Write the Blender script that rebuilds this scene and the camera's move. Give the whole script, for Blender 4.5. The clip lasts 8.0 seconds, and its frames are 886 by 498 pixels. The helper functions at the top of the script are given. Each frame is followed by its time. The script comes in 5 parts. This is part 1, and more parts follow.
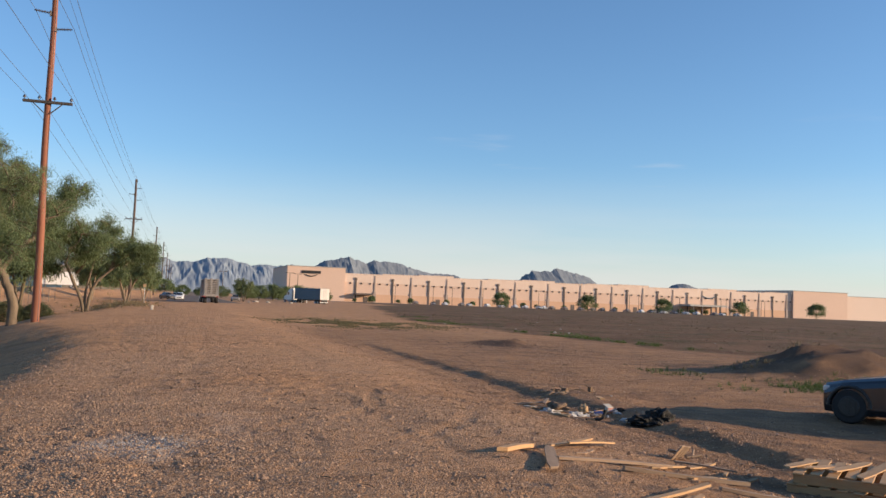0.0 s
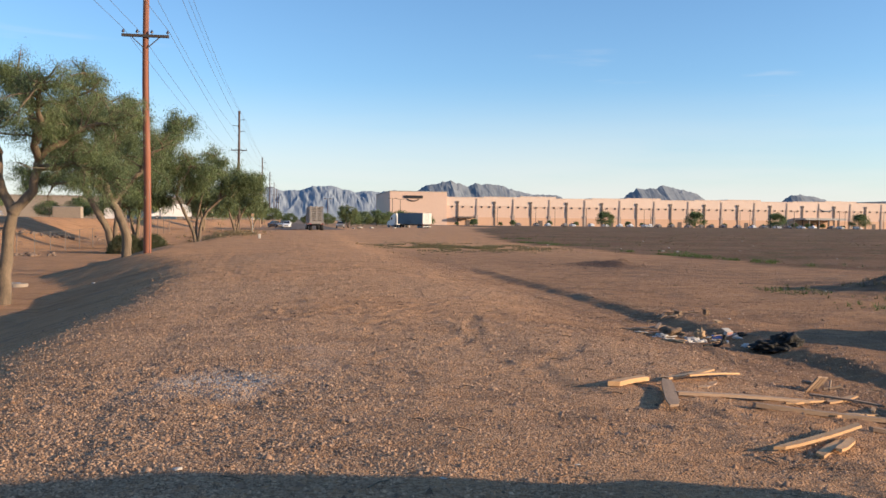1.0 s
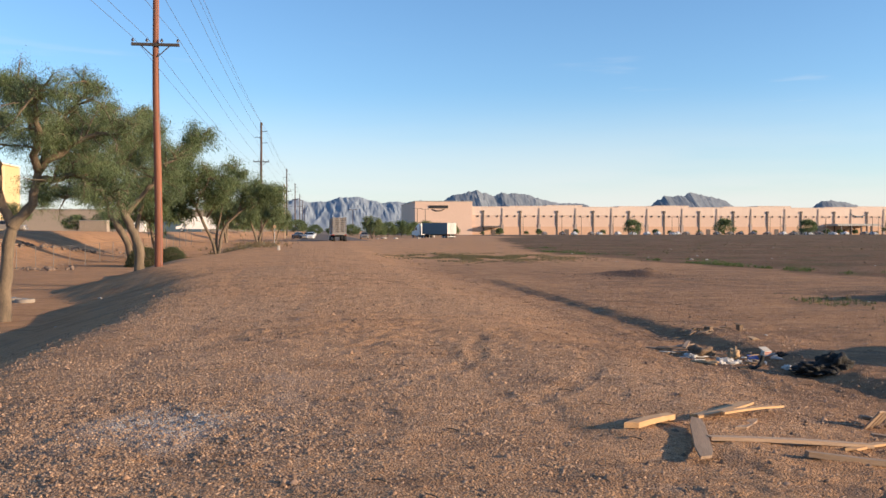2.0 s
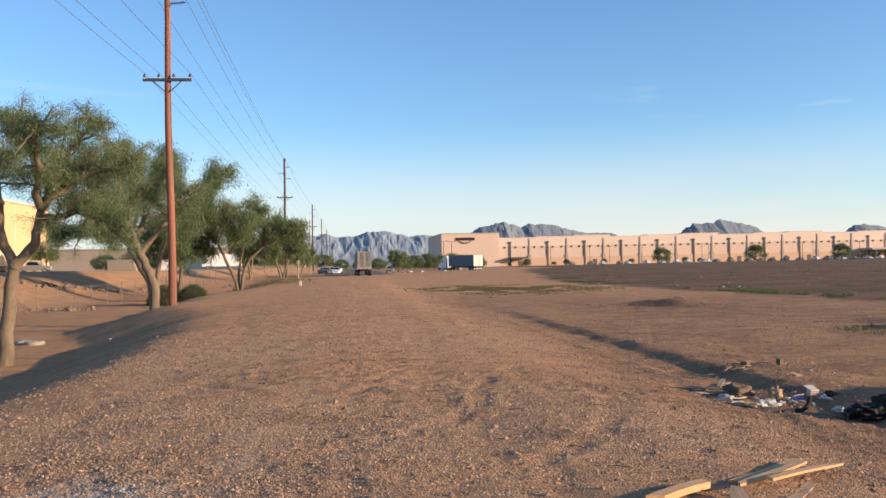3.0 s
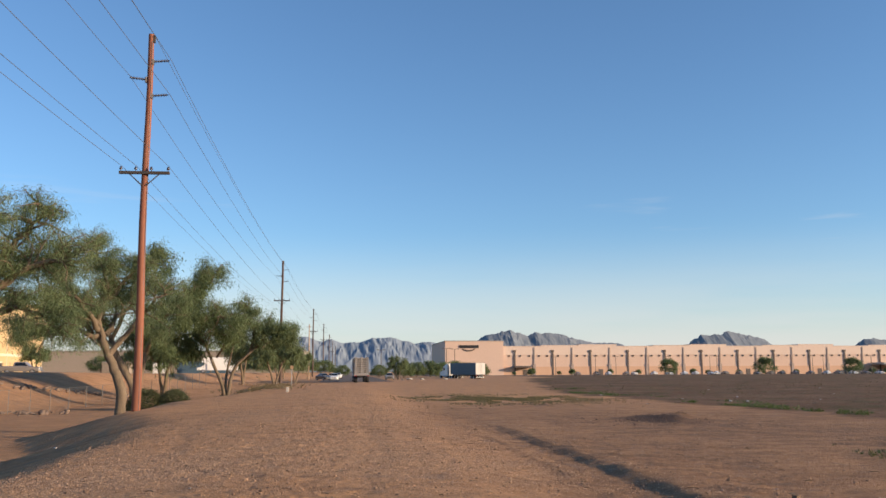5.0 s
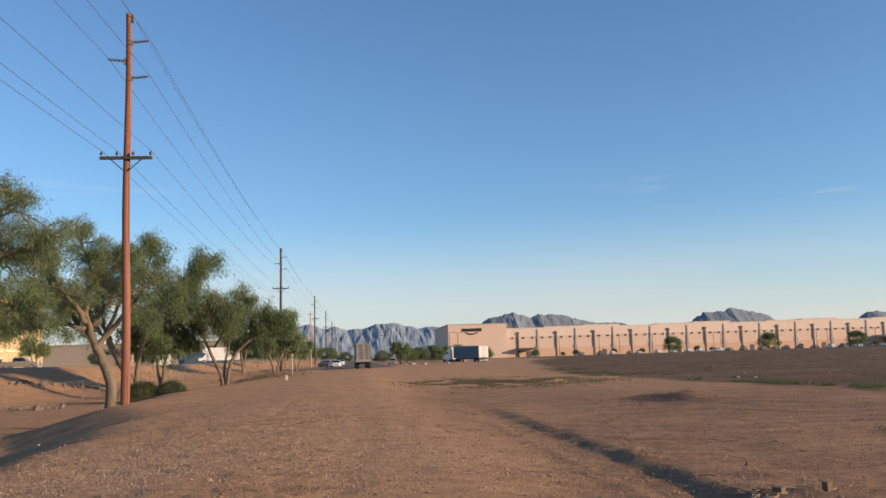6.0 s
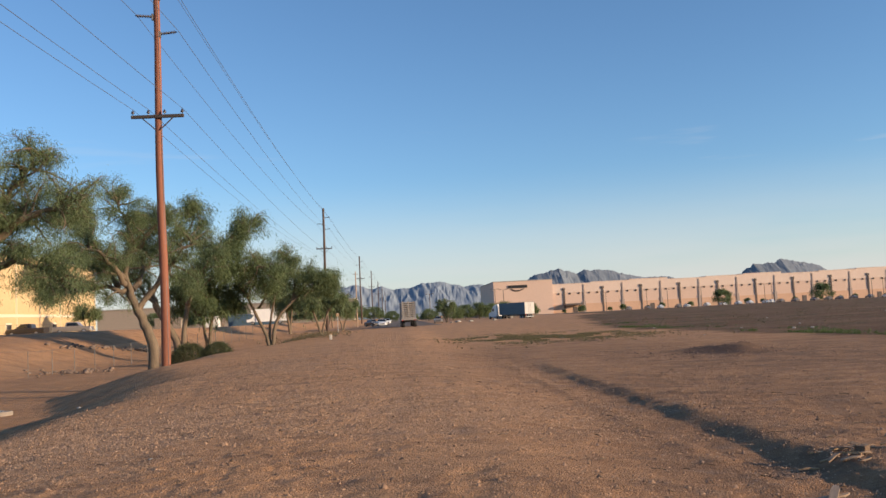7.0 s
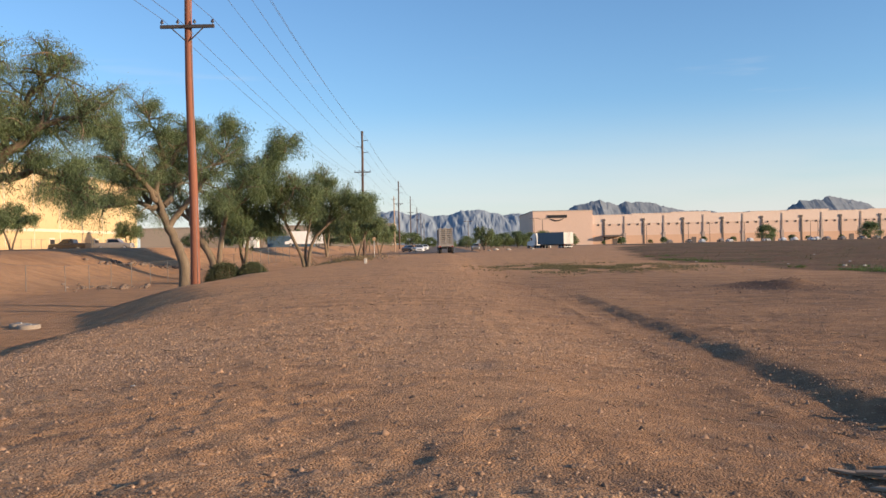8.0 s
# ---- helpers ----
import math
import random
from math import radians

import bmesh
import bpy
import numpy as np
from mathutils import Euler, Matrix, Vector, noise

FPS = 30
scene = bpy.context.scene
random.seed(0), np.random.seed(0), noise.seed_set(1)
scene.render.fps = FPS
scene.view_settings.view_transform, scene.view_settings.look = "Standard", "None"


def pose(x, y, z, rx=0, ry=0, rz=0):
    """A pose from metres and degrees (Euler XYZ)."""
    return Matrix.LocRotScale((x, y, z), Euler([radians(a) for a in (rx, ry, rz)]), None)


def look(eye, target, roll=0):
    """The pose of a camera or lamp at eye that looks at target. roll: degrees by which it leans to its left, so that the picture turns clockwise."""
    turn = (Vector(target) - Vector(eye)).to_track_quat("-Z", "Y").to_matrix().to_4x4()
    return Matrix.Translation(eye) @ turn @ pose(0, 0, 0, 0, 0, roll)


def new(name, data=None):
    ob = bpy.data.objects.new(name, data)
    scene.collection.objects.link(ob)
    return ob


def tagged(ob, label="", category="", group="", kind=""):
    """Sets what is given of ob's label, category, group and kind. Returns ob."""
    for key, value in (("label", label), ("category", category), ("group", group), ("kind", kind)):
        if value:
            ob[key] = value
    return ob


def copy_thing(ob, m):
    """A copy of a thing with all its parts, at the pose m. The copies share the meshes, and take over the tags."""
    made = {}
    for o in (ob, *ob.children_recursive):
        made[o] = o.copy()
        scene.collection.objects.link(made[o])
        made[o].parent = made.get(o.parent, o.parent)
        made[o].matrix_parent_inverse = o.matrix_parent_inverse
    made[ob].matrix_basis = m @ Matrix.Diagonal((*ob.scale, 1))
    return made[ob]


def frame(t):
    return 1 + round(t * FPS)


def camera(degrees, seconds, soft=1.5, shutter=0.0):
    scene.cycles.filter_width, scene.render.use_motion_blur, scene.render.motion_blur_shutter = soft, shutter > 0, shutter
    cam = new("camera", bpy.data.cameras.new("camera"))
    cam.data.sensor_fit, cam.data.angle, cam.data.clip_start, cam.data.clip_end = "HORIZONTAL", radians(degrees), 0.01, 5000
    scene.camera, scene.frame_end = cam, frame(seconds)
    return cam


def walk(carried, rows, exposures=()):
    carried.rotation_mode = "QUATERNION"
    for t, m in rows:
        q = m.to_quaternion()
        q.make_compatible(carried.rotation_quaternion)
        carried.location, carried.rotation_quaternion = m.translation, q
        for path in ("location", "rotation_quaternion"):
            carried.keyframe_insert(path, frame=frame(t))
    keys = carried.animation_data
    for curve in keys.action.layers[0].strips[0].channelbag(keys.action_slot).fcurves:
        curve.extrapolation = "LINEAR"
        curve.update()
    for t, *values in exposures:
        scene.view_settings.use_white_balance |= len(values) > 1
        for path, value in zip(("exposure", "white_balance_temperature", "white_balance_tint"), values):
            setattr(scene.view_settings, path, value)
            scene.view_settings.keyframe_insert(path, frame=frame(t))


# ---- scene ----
cam = camera(54.5, 8.0, soft=1.5)
PATH = [
    (0, (-2.025, -2.997, 1.778), (-1.447, -1.086, 1.899), 2.2),
    (0.5, (-1.965, -2.7, 1.795), (-1.439, -0.771, 1.761), 3.2),
    (1, (-1.717, -2.056, 1.777), (-1.364, -0.088, 1.712), 0.6),
    (1.2, (-1.591, -1.77, 1.8), (-1.319, 0.21, 1.728), -0.2),
    (2.3, (-0.852, -0.195, 1.744), (-0.556, 1.783, 1.724), -0.0),
    (2.5, (-0.748, 0.054, 1.733), (-0.489, 2.037, 1.73), -0.3),
    (3, (-0.424, 0.768, 1.727), (-0.196, 2.755, 1.761), -1.2),
    (3.5, (-0.076, 1.37, 1.695), (0.147, 3.357, 1.741), -0.7),
    (4, (0.278, 1.974, 1.722), (0.58, 3.949, 1.823), -1.1),
    (4.5, (0.587, 2.465, 1.717), (0.866, 4.431, 1.954), -1.1),
    (4.7, (0.686, 2.781, 1.715), (0.915, 4.746, 2.009), 0.0),
    (5.8, (1.225, 4.375, 1.61), (1.406, 6.353, 1.839), -1.0),
    (6, (1.281, 4.67, 1.658), (1.492, 6.643, 1.904), -1.8),
    (6.5, (1.448, 5.348, 1.623), (1.741, 7.302, 1.936), -2.2),
    (7, (1.573, 5.918, 1.543), (1.678, 7.91, 1.697), -2.9),
    (7.5, (1.742, 6.566, 1.499), (1.779, 8.565, 1.538), -3.1),
    (8, (1.795, 7.301, 1.452), (1.803, 9.301, 1.441), -1.2),
]
walk(cam, [(t, look(eye, goal, roll)) for t, eye, goal, roll in PATH],
     exposures=[(0.0, 0.52), (0.5, 0.66), (1.0, 0.72), (2.5, 0.74), (3.5, 0.74), (4.5, 0.56), (5.8, 0.43), (6.0, 0.41), (6.5, 0.39), (7.0, 0.41), (7.5, 0.46), (8.0, 0.57)])

# ---- light: low evening sun from the right and a little behind ----
SUN_EL, SUN_AZ = 12.3, 114.0          # degrees; azimuth clockwise from +y
sun_dir = Vector((math.sin(radians(SUN_AZ)) * math.cos(radians(SUN_EL)),
                  math.cos(radians(SUN_AZ)) * math.cos(radians(SUN_EL)), math.sin(radians(SUN_EL))))
sun_data = bpy.data.lights.new("sun", "SUN")
sun_data.energy, sun_data.angle, sun_data.color = 5.0, radians(0.6), (1.0, 0.75, 0.51)
sun = new("sun", sun_data)
sun.matrix_world = look(sun_dir * 100, (0, 0, 0))

world = bpy.data.worlds.new("world")
scene.world = world
world.use_nodes = True
wn, wl = world.node_tree.nodes, world.node_tree.links
sky = wn.new("ShaderNodeTexSky")
sky.sky_type, sky.sun_disc = "NISHITA", False
sky.sun_elevation, sky.sun_rotation = radians(SUN_EL), radians(SUN_AZ)
sky.altitude, sky.air_density, sky.dust_density, sky.ozone_density = 350, 1.0, 0.5, 4.0
wn["Background"].inputs["Strength"].default_value = 0.145
# thin veil of high cloud low over the horizon, and a few faint wisps
wtc, wsep = wn.new("ShaderNodeTexCoord"), wn.new("ShaderNodeSeparateXYZ")
wl.new(wtc.outputs["Generated"], wsep.inputs[0])


def wmath(op, a, b):
    m = wn.new("ShaderNodeMath")
    m.operation, m.use_clamp = op, False
    for i, v in enumerate((a, b)):
        if isinstance(v, (int, float)):
            m.inputs[i].default_value = v
        else:
            wl.new(v, m.inputs[i])
    return m.outputs[0]


def wrange(v, a, b, c=0.0, d=1.0):
    m = wn.new("ShaderNodeMapRange")
    m.interpolation_type = "SMOOTHSTEP"
    for key, val in zip(("From Min", "From Max", "To Min", "To Max"), (a, b, c, d)):
        m.inputs[key].default_value = val
    wl.new(v, m.inputs["Value"])
    return m.outputs["Result"]


def wnoise(scale, stretch):
    mp, t = wn.new("ShaderNodeMapping"), wn.new("ShaderNodeTexNoise")
    mp.inputs["Scale"].default_value = stretch
    t.inputs["Scale"].default_value, t.inputs["Detail"].default_value = scale, 5
    wl.new(wtc.outputs["Generated"], mp.inputs["Vector"])
    wl.new(mp.outputs["Vector"], t.inputs["Vector"])
    return t.outputs["Fac"]


veil = wmath("MULTIPLY", wrange(wsep.outputs["Z"], 0.0, 0.17, 0.75, 0.0), wrange(wnoise(2.2, (1, 1, 9)), 0.3, 0.6, 0.55, 1.0))
streaks = wmath("MULTIPLY", wrange(wnoise(5.0, (1, 1, 11)), 0.62, 0.76, 0.0, 0.17), wmath("MULTIPLY", wrange(wsep.outputs["Z"], 0.05, 0.12), wrange(wsep.outputs["Z"], 0.15, 0.24, 1.0, 0.0)))
cloud = wn.new("ShaderNodeMix")
cloud.data_type = "RGBA"
cloud.inputs["B"].default_value = (3.9, 3.8, 3.75, 1)
wl.new(wmath("MAXIMUM", veil, streaks), cloud.inputs["Factor"])
wl.new(sky.outputs["Color"], cloud.inputs["A"])
wl.new(cloud.outputs["Result"], wn["Background"].inputs["Color"])

# ---- small mesh library ----
class Geo:
    """Collects vertices and faces of one mesh."""

    def __init__(self):
        self.v, self.f, self.s = [], [], []

    def add(self, verts, faces, m=None, smooth=False):
        n = len(self.v)
        for p in verts:
            p = Vector(p)
            self.v.append(tuple(m @ p) if m is not None else tuple(p))
        for q in faces:
            self.f.append(tuple(i + n for i in q))
            self.s.append(smooth)
        return self

    def box(self, x, y, z, sx, sy, sz, m=None, c=0.0):
        """A box round (x, y, z), its edges chamfered by c."""
        hx, hy, hz = sx / 2, sy / 2, sz / 2
        if c <= 0:
            vs = [(x + i * hx, y + j * hy, z + k * hz) for k in (-1, 1) for j in (-1, 1) for i in (-1, 1)]
            return self.add(vs, [(0, 2, 3, 1), (4, 5, 7, 6), (0, 1, 5, 4), (2, 6, 7, 3), (0, 4, 6, 2), (1, 3, 7, 5)], m)
        c = min(c, hx * 0.9, hy * 0.9, hz * 0.9)
        bm = bmesh.new()
        bmesh.ops.create_cube(bm, size=1, matrix=Matrix.Translation((x, y, z)) @ Matrix.Diagonal((sx, sy, sz, 1)))
        bmesh.ops.bevel(bm, geom=list(bm.edges), offset=c, segments=1, affect="EDGES")
        return self.take(bm, m)

    def take(self, bm, m=None, smooth=False):
        bm.verts.index_update()
        self.add([v.co for v in bm.verts], [[v.index for v in f.verts] for f in bm.faces], m, smooth)
        bm.free()
        return self

    def tube(self, pts, radii, n=8, m=None, cap=True, squash=1.0):
        pts = [Vector(p) for p in pts]
        if not hasattr(radii, "__len__"):
            radii = [radii] * len(pts)
        vs, fs = [], []
        d0 = (pts[1] - pts[0]).normalized()
        a = d0.orthogonal().normalized()
        for i, p in enumerate(pts):
            d = (pts[min(i + 1, len(pts) - 1)] - pts[max(i - 1, 0)]).normalized()
            a = (a - d * a.dot(d)).normalized()
            b = d.cross(a)
            for k in range(n):
                w = 2 * math.pi * k / n
                vs.append(p + (a * math.cos(w) + b * math.sin(w) * squash) * radii[i])
        for i in range(len(pts) - 1):
            for k in range(n):
                fs.append((i * n + k, i * n + (k + 1) % n, (i + 1) * n + (k + 1) % n, (i + 1) * n + k))
        self.add(vs, fs, m, True)
        if cap:
            last = (len(pts) - 1) * n
            self.add([vs[k] for k in range(n)], [tuple(range(n - 1, -1, -1))], m)
            self.add([vs[last + k] for k in range(n)], [tuple(range(n))], m)
        return self

    def prism(self, outline, y0, y1, m=None):
        """An outline of (x, z) pairs drawn out along y."""
        n = len(outline)
        vs = [(x, y0, z) for x, z in outline] + [(x, y1, z) for x, z in outline]
        fs = [tuple(range(n)), tuple(range(2 * n - 1, n - 1, -1))]
        fs += [(i, i + n, (i + 1) % n + n, (i + 1) % n) for i in range(n)]
        return self.add(vs, fs, m)

    def blob(self, x, y, z, rx, ry, rz, sub=2, rough=0.15, freq=1.5, m=None, seed=0.0):
        bm = bmesh.new()
        bmesh.ops.create_icosphere(bm, subdivisions=sub, radius=1)
        for v in bm.verts:
            k = 1 + rough * noise.noise(v.co * freq + Vector((seed, seed * 1.7, x)))
            v.co = Vector((x + v.co.x * rx * k, y + v.co.y * ry * k, z + v.co.z * rz * k))
        return self.take(bm, m, True)

    def mesh(self, name):
        me = bpy.data.meshes.new(name)
        me.from_pydata(self.v, [], self.f)
        me.polygons.foreach_set("use_smooth", self.s)
        me.update()
        return me


def part(name, geo, material, parent=None, label=""):
    me = geo.mesh(name) if isinstance(geo, Geo) else geo
    if material is not None and not me.materials:
        me.materials.append(material)
    ob = new(name, me)
    if parent is not None:
        ob.parent = parent
    return tagged(ob, label) if label else ob


def thing(name, x, y, z, rz=0.0, label="", category="", group="", kind=""):
    ob = new(name)
    ob.empty_display_size = 0.2
    ob.matrix_basis = pose(x, y, z, 0, 0, rz)
    return tagged(ob, label, category, group, kind)


def value_noise(x, y, seed=0):
    """Smooth noise in -1..1 on numpy arrays."""
    xi, yi = np.floor(x), np.floor(y)
    fx, fy = x - xi, y - yi
    fx, fy = fx * fx * (3 - 2 * fx), fy * fy * (3 - 2 * fy)

    def hashed(i, j):
        h = np.sin(i * 127.1 + j * 311.7 + seed * 74.7) * 43758.5453
        return (h - np.floor(h)) * 2 - 1
    a, b = hashed(xi, yi), hashed(xi + 1, yi)
    c, d = hashed(xi, yi + 1), hashed(xi + 1, yi + 1)
    return (a * (1 - fx) + b * fx) * (1 - fy) + (c * (1 - fx) + d * fx) * fy


def step(a, b, x):
    k = np.clip((x - a) / (b - a), 0, 1)
    return k * k * (3 - 2 * k)


# ---- materials ----
def material(name, colour, other=None, rough=0.8, metal=0.0, scale=3.0, fine=40.0, bump=0.2, bump_size=0.01, stretch=(1, 1, 1), per_object=0.0, per_island=0.0):
    """Two-scale mottled surface: colour to other by large and fine noise, bump by the fine one."""
    mt = bpy.data.materials.new(name)
    mt.use_nodes = True
    n, l = mt.node_tree.nodes, mt.node_tree.links
    p = n["Principled BSDF"]
    p.inputs["Roughness"].default_value, p.inputs["Metallic"].default_value = rough, metal
    other = other or tuple(c * 0.7 for c in colour)
    tc, mp = n.new("ShaderNodeTexCoord"), n.new("ShaderNodeMapping")
    mp.inputs["Scale"].default_value = stretch
    l.new(tc.outputs["Object"], mp.inputs["Vector"])
    big, small = n.new("ShaderNodeTexNoise"), n.new("ShaderNodeTexNoise")
    big.inputs["Scale"].default_value, small.inputs["Scale"].default_value = scale, fine
    big.inputs["Detail"].default_value = small.inputs["Detail"].default_value = 4
    l.new(mp.outputs["Vector"], big.inputs["Vector"])
    l.new(mp.outputs["Vector"], small.inputs["Vector"])
    mean = n.new("ShaderNodeMath")
    mean.operation = "ADD"
    l.new(big.outputs["Fac"], mean.inputs[0])
    l.new(small.outputs["Fac"], mean.inputs[1])
    span = n.new("ShaderNodeMapRange")
    span.inputs["From Min"].default_value, span.inputs["From Max"].default_value = 0.7, 1.3
    l.new(mean.outputs[0], span.inputs["Value"])
    mix = n.new("ShaderNodeMix")
    mix.data_type = "RGBA"
    mix.inputs["A"].default_value, mix.inputs["B"].default_value = (*colour, 1), (*other, 1)
    l.new(span.outputs["Result"], mix.inputs["Factor"])
    out = mix.outputs["Result"]
    if per_object or per_island:
        src = n.new("ShaderNodeObjectInfo") if per_object else n.new("ShaderNodeNewGeometry")
        val = n.new("ShaderNodeMapRange")
        k = per_object or per_island
        val.inputs["To Min"].default_value, val.inputs["To Max"].default_value = 1 - k, 1 + k
        l.new(src.outputs["Random" if per_object else "Random Per Island"], val.inputs["Value"])
        hsv = n.new("ShaderNodeHueSaturation")
        l.new(val.outputs["Result"], hsv.inputs["Value"])
        l.new(out, hsv.inputs["Color"])
        out = hsv.outputs["Color"]
    l.new(out, p.inputs["Base Color"])
    if bump:
        b = n.new("ShaderNodeBump")
        b.inputs["Strength"].default_value, b.inputs["Distance"].default_value = bump, bump_size
        l.new(small.outputs["Fac"], b.inputs["Height"])
        l.new(b.outputs["Normal"], p.inputs["Normal"])
    return mt


def leafy(name, colour, other):
    mt = material(name, colour, other, rough=0.7, scale=0.6, fine=6.0, bump=0, per_island=0.35)
    p = mt.node_tree.nodes["Principled BSDF"]
    n, l = mt.node_tree.nodes, mt.node_tree.links
    tr, add = n.new("ShaderNodeBsdfTranslucent"), n.new("ShaderNodeMixShader")
    add.inputs["Fac"].default_value = 0.38
    l.new(p.inputs["Base Color"].links[0].from_socket, tr.inputs["Color"])
    l.new(p.outputs[0], add.inputs[1])
    l.new(tr.outputs[0], add.inputs[2])
    l.new(add.outputs[0], n["Material Output"].inputs["Surface"])
    return mt


def glossy(name, colour, rough=0.25, coat=0.5, metal=0.0):
    mt = material(name, colour, tuple(c * 0.85 for c in colour), rough=rough, metal=metal, scale=2, fine=60, bump=0.03)
    mt.node_tree.nodes["Principled BSDF"].inputs["Coat Weight"].default_value = coat
    return mt


pole_wood = material("pole_wood", (0.28, 0.10, 0.052), (0.17, 0.06, 0.033), rough=0.75, scale=1.2, fine=14, bump=0.5, bump_size=0.02, stretch=(4, 4, 0.25))
old_pole_wood = material("old_pole_wood", (0.12, 0.075, 0.055), (0.065, 0.042, 0.032), rough=0.85, scale=1.2, fine=14, bump=0.5, bump_size=0.02, stretch=(4, 4, 0.25))
dark_arm = material("weathered_arm", (0.07, 0.055, 0.05), (0.04, 0.035, 0.03), rough=0.8, fine=30)
porcelain = glossy("insulator_glaze", (0.05, 0.04, 0.045), 0.3)
steel = material("galvanised_steel", (0.42, 0.43, 0.44), (0.3, 0.31, 0.32), rough=0.45, metal=0.8, fine=30)
dull_steel = material("dull_steel", (0.2, 0.18, 0.16), (0.14, 0.13, 0.12), rough=0.7, metal=0.3, fine=30)
wire_metal = material("wire_metal", (0.16, 0.17, 0.19), (0.11, 0.12, 0.13), rough=0.5, metal=0.3, fine=8, bump=0)
bark = material("tree_bark", (0.22, 0.16, 0.105), (0.1, 0.075, 0.05), rough=0.9, scale=2, fine=18, bump=0.8, bump_size=0.03, stretch=(3, 3, 0.6))
foliage = leafy("foliage", (0.175, 0.22, 0.095), (0.11, 0.155, 0.07))
foliage_dark = leafy("foliage_dark", (0.155, 0.2, 0.082), (0.1, 0.143, 0.062))
shrub_green = leafy("shrub_green", (0.12, 0.125, 0.055), (0.075, 0.09, 0.04))
weed_green = leafy("weed_green", (0.10, 0.155, 0.035), (0.09, 0.12, 0.04))
weed_olive = leafy("weed_olive", (0.13, 0.125, 0.05), (0.2, 0.16, 0.09))
dry_grass = leafy("dry_grass", (0.26, 0.2, 0.11), (0.16, 0.13, 0.07))
new_wood = material("sawn_pine", (0.52, 0.32, 0.155), (0.38, 0.215, 0.095), rough=0.7, scale=2, fine=25, bump=0.3, stretch=(0.3, 4, 4), per_object=0.2)
grey_wood = material("weathered_timber", (0.38, 0.265, 0.175), (0.25, 0.17, 0.11), rough=0.85, scale=2, fine=25, bump=0.4, stretch=(0.3, 4, 4), per_object=0.25)
wall_tan = material("tilt_wall_tan", (0.66, 0.47, 0.36), (0.61, 0.435, 0.335), rough=0.9, scale=0.08, fine=1.5, bump=0.1)
wall_pale = material("tilt_wall_pale", (0.71, 0.55, 0.44), (0.67, 0.51, 0.41), rough=0.9, scale=0.08, fine=1.5, bump=0.1)
wall_orange = material("tilt_wall_base", (0.62, 0.39, 0.26), (0.57, 0.355, 0.235), rough=0.9, scale=0.08, fine=1.5, bump=0.1)
pilaster_brown = material("pilaster_brown", (0.14, 0.11, 0.095), (0.1, 0.08, 0.07), rough=0.8, fine=3)
pilaster_grey = material("pilaster_grey", (0.40, 0.31, 0.26), (0.34, 0.27, 0.23), rough=0.8, fine=3)
roof_grey = material("roof_grey", (0.45, 0.43, 0.4), rough=0.9, fine=2)
black_paint = material("black_paint", (0.025, 0.023, 0.022), rough=0.5, fine=20)
wall_yellow = material("stucco_yellow", (0.58, 0.425, 0.225), (0.53, 0.385, 0.2), rough=0.9, scale=0.1, fine=2, bump=0.15)
wall_cream = material("stucco_cream", (0.72, 0.62, 0.45), (0.66, 0.57, 0.41), rough=0.9, scale=0.1, fine=2, bump=0.15)
rubber = material("tyre_rubber", (0.022, 0.022, 0.023), rough=0.85, fine=60)
dark_car = glossy("dark_car_paint", (0.012, 0.014, 0.018), 0.25, 0.8)
maroon_car = glossy("brown_car_paint", (0.03, 0.025, 0.022), 0.3, 0.6)
grey_car = glossy("grey_car_paint", (0.22, 0.2, 0.18), 0.3, 0.6)
white_paint = glossy("white_paint", (0.78, 0.77, 0.74), 0.4, 0.3)
blue_panel = material("blue_trailer_panel", (0.075, 0.125, 0.17), (0.055, 0.1, 0.14), rough=0.5, fine=3)
red_paint = glossy("red_paint", (0.35, 0.04, 0.03), 0.35, 0.4)
car_glass = glossy("dark_window_glass", (0.012, 0.015, 0.018), 0.05, 0.5)
lamp_glass = glossy("lamp_lens", (0.6, 0.6, 0.58), 0.1, 0.6)
tail_red = glossy("tail_lamp_red", (0.3, 0.02, 0.02), 0.2, 0.6)
plastic_black = material("black_bag_plastic", (0.006, 0.006, 0.006), (0.012, 0.011, 0.01), rough=0.8, scale=6, fine=30, bump=0.9, bump_size=0.03)
plastic_white = material("white_bag_plastic", (0.47, 0.45, 0.42), (0.3, 0.28, 0.26), rough=0.45, scale=6, fine=30, bump=0.8, bump_size=0.02)
paper_white = material("paper_white", (0.52, 0.48, 0.42), (0.38, 0.34, 0.29), rough=0.8, fine=20)
cardboard = material("cardboard", (0.42, 0.28, 0.16), (0.33, 0.22, 0.12), rough=0.85, fine=25)
cloth_brown = material("brown_cloth", (0.2, 0.13, 0.08), (0.12, 0.08, 0.05), rough=0.95, scale=5, fine=40, bump=0.8, bump_size=0.03)
box_red = material("printed_red_card", (0.5, 0.07, 0.07), (0.4, 0.06, 0.06), rough=0.6, fine=20)
box_blue = material("printed_blue_card", (0.08, 0.13, 0.35), (0.06, 0.1, 0.3), rough=0.6, fine=20)
rock_grey = material("field_stone", (0.22, 0.155, 0.115), (0.14, 0.1, 0.075), rough=0.95, scale=4, fine=25, bump=0.6, per_object=0.25)
pebble_mat = material("pebbles", (0.54, 0.34, 0.2), (0.32, 0.19, 0.108), rough=0.95, scale=4, fine=25, bump=0.4, per_island=0.5)
clod_mat = material("soil_clods", (0.36, 0.225, 0.14), (0.25, 0.15, 0.09), rough=0.98, scale=4, fine=25, bump=0.6, per_island=0.5)
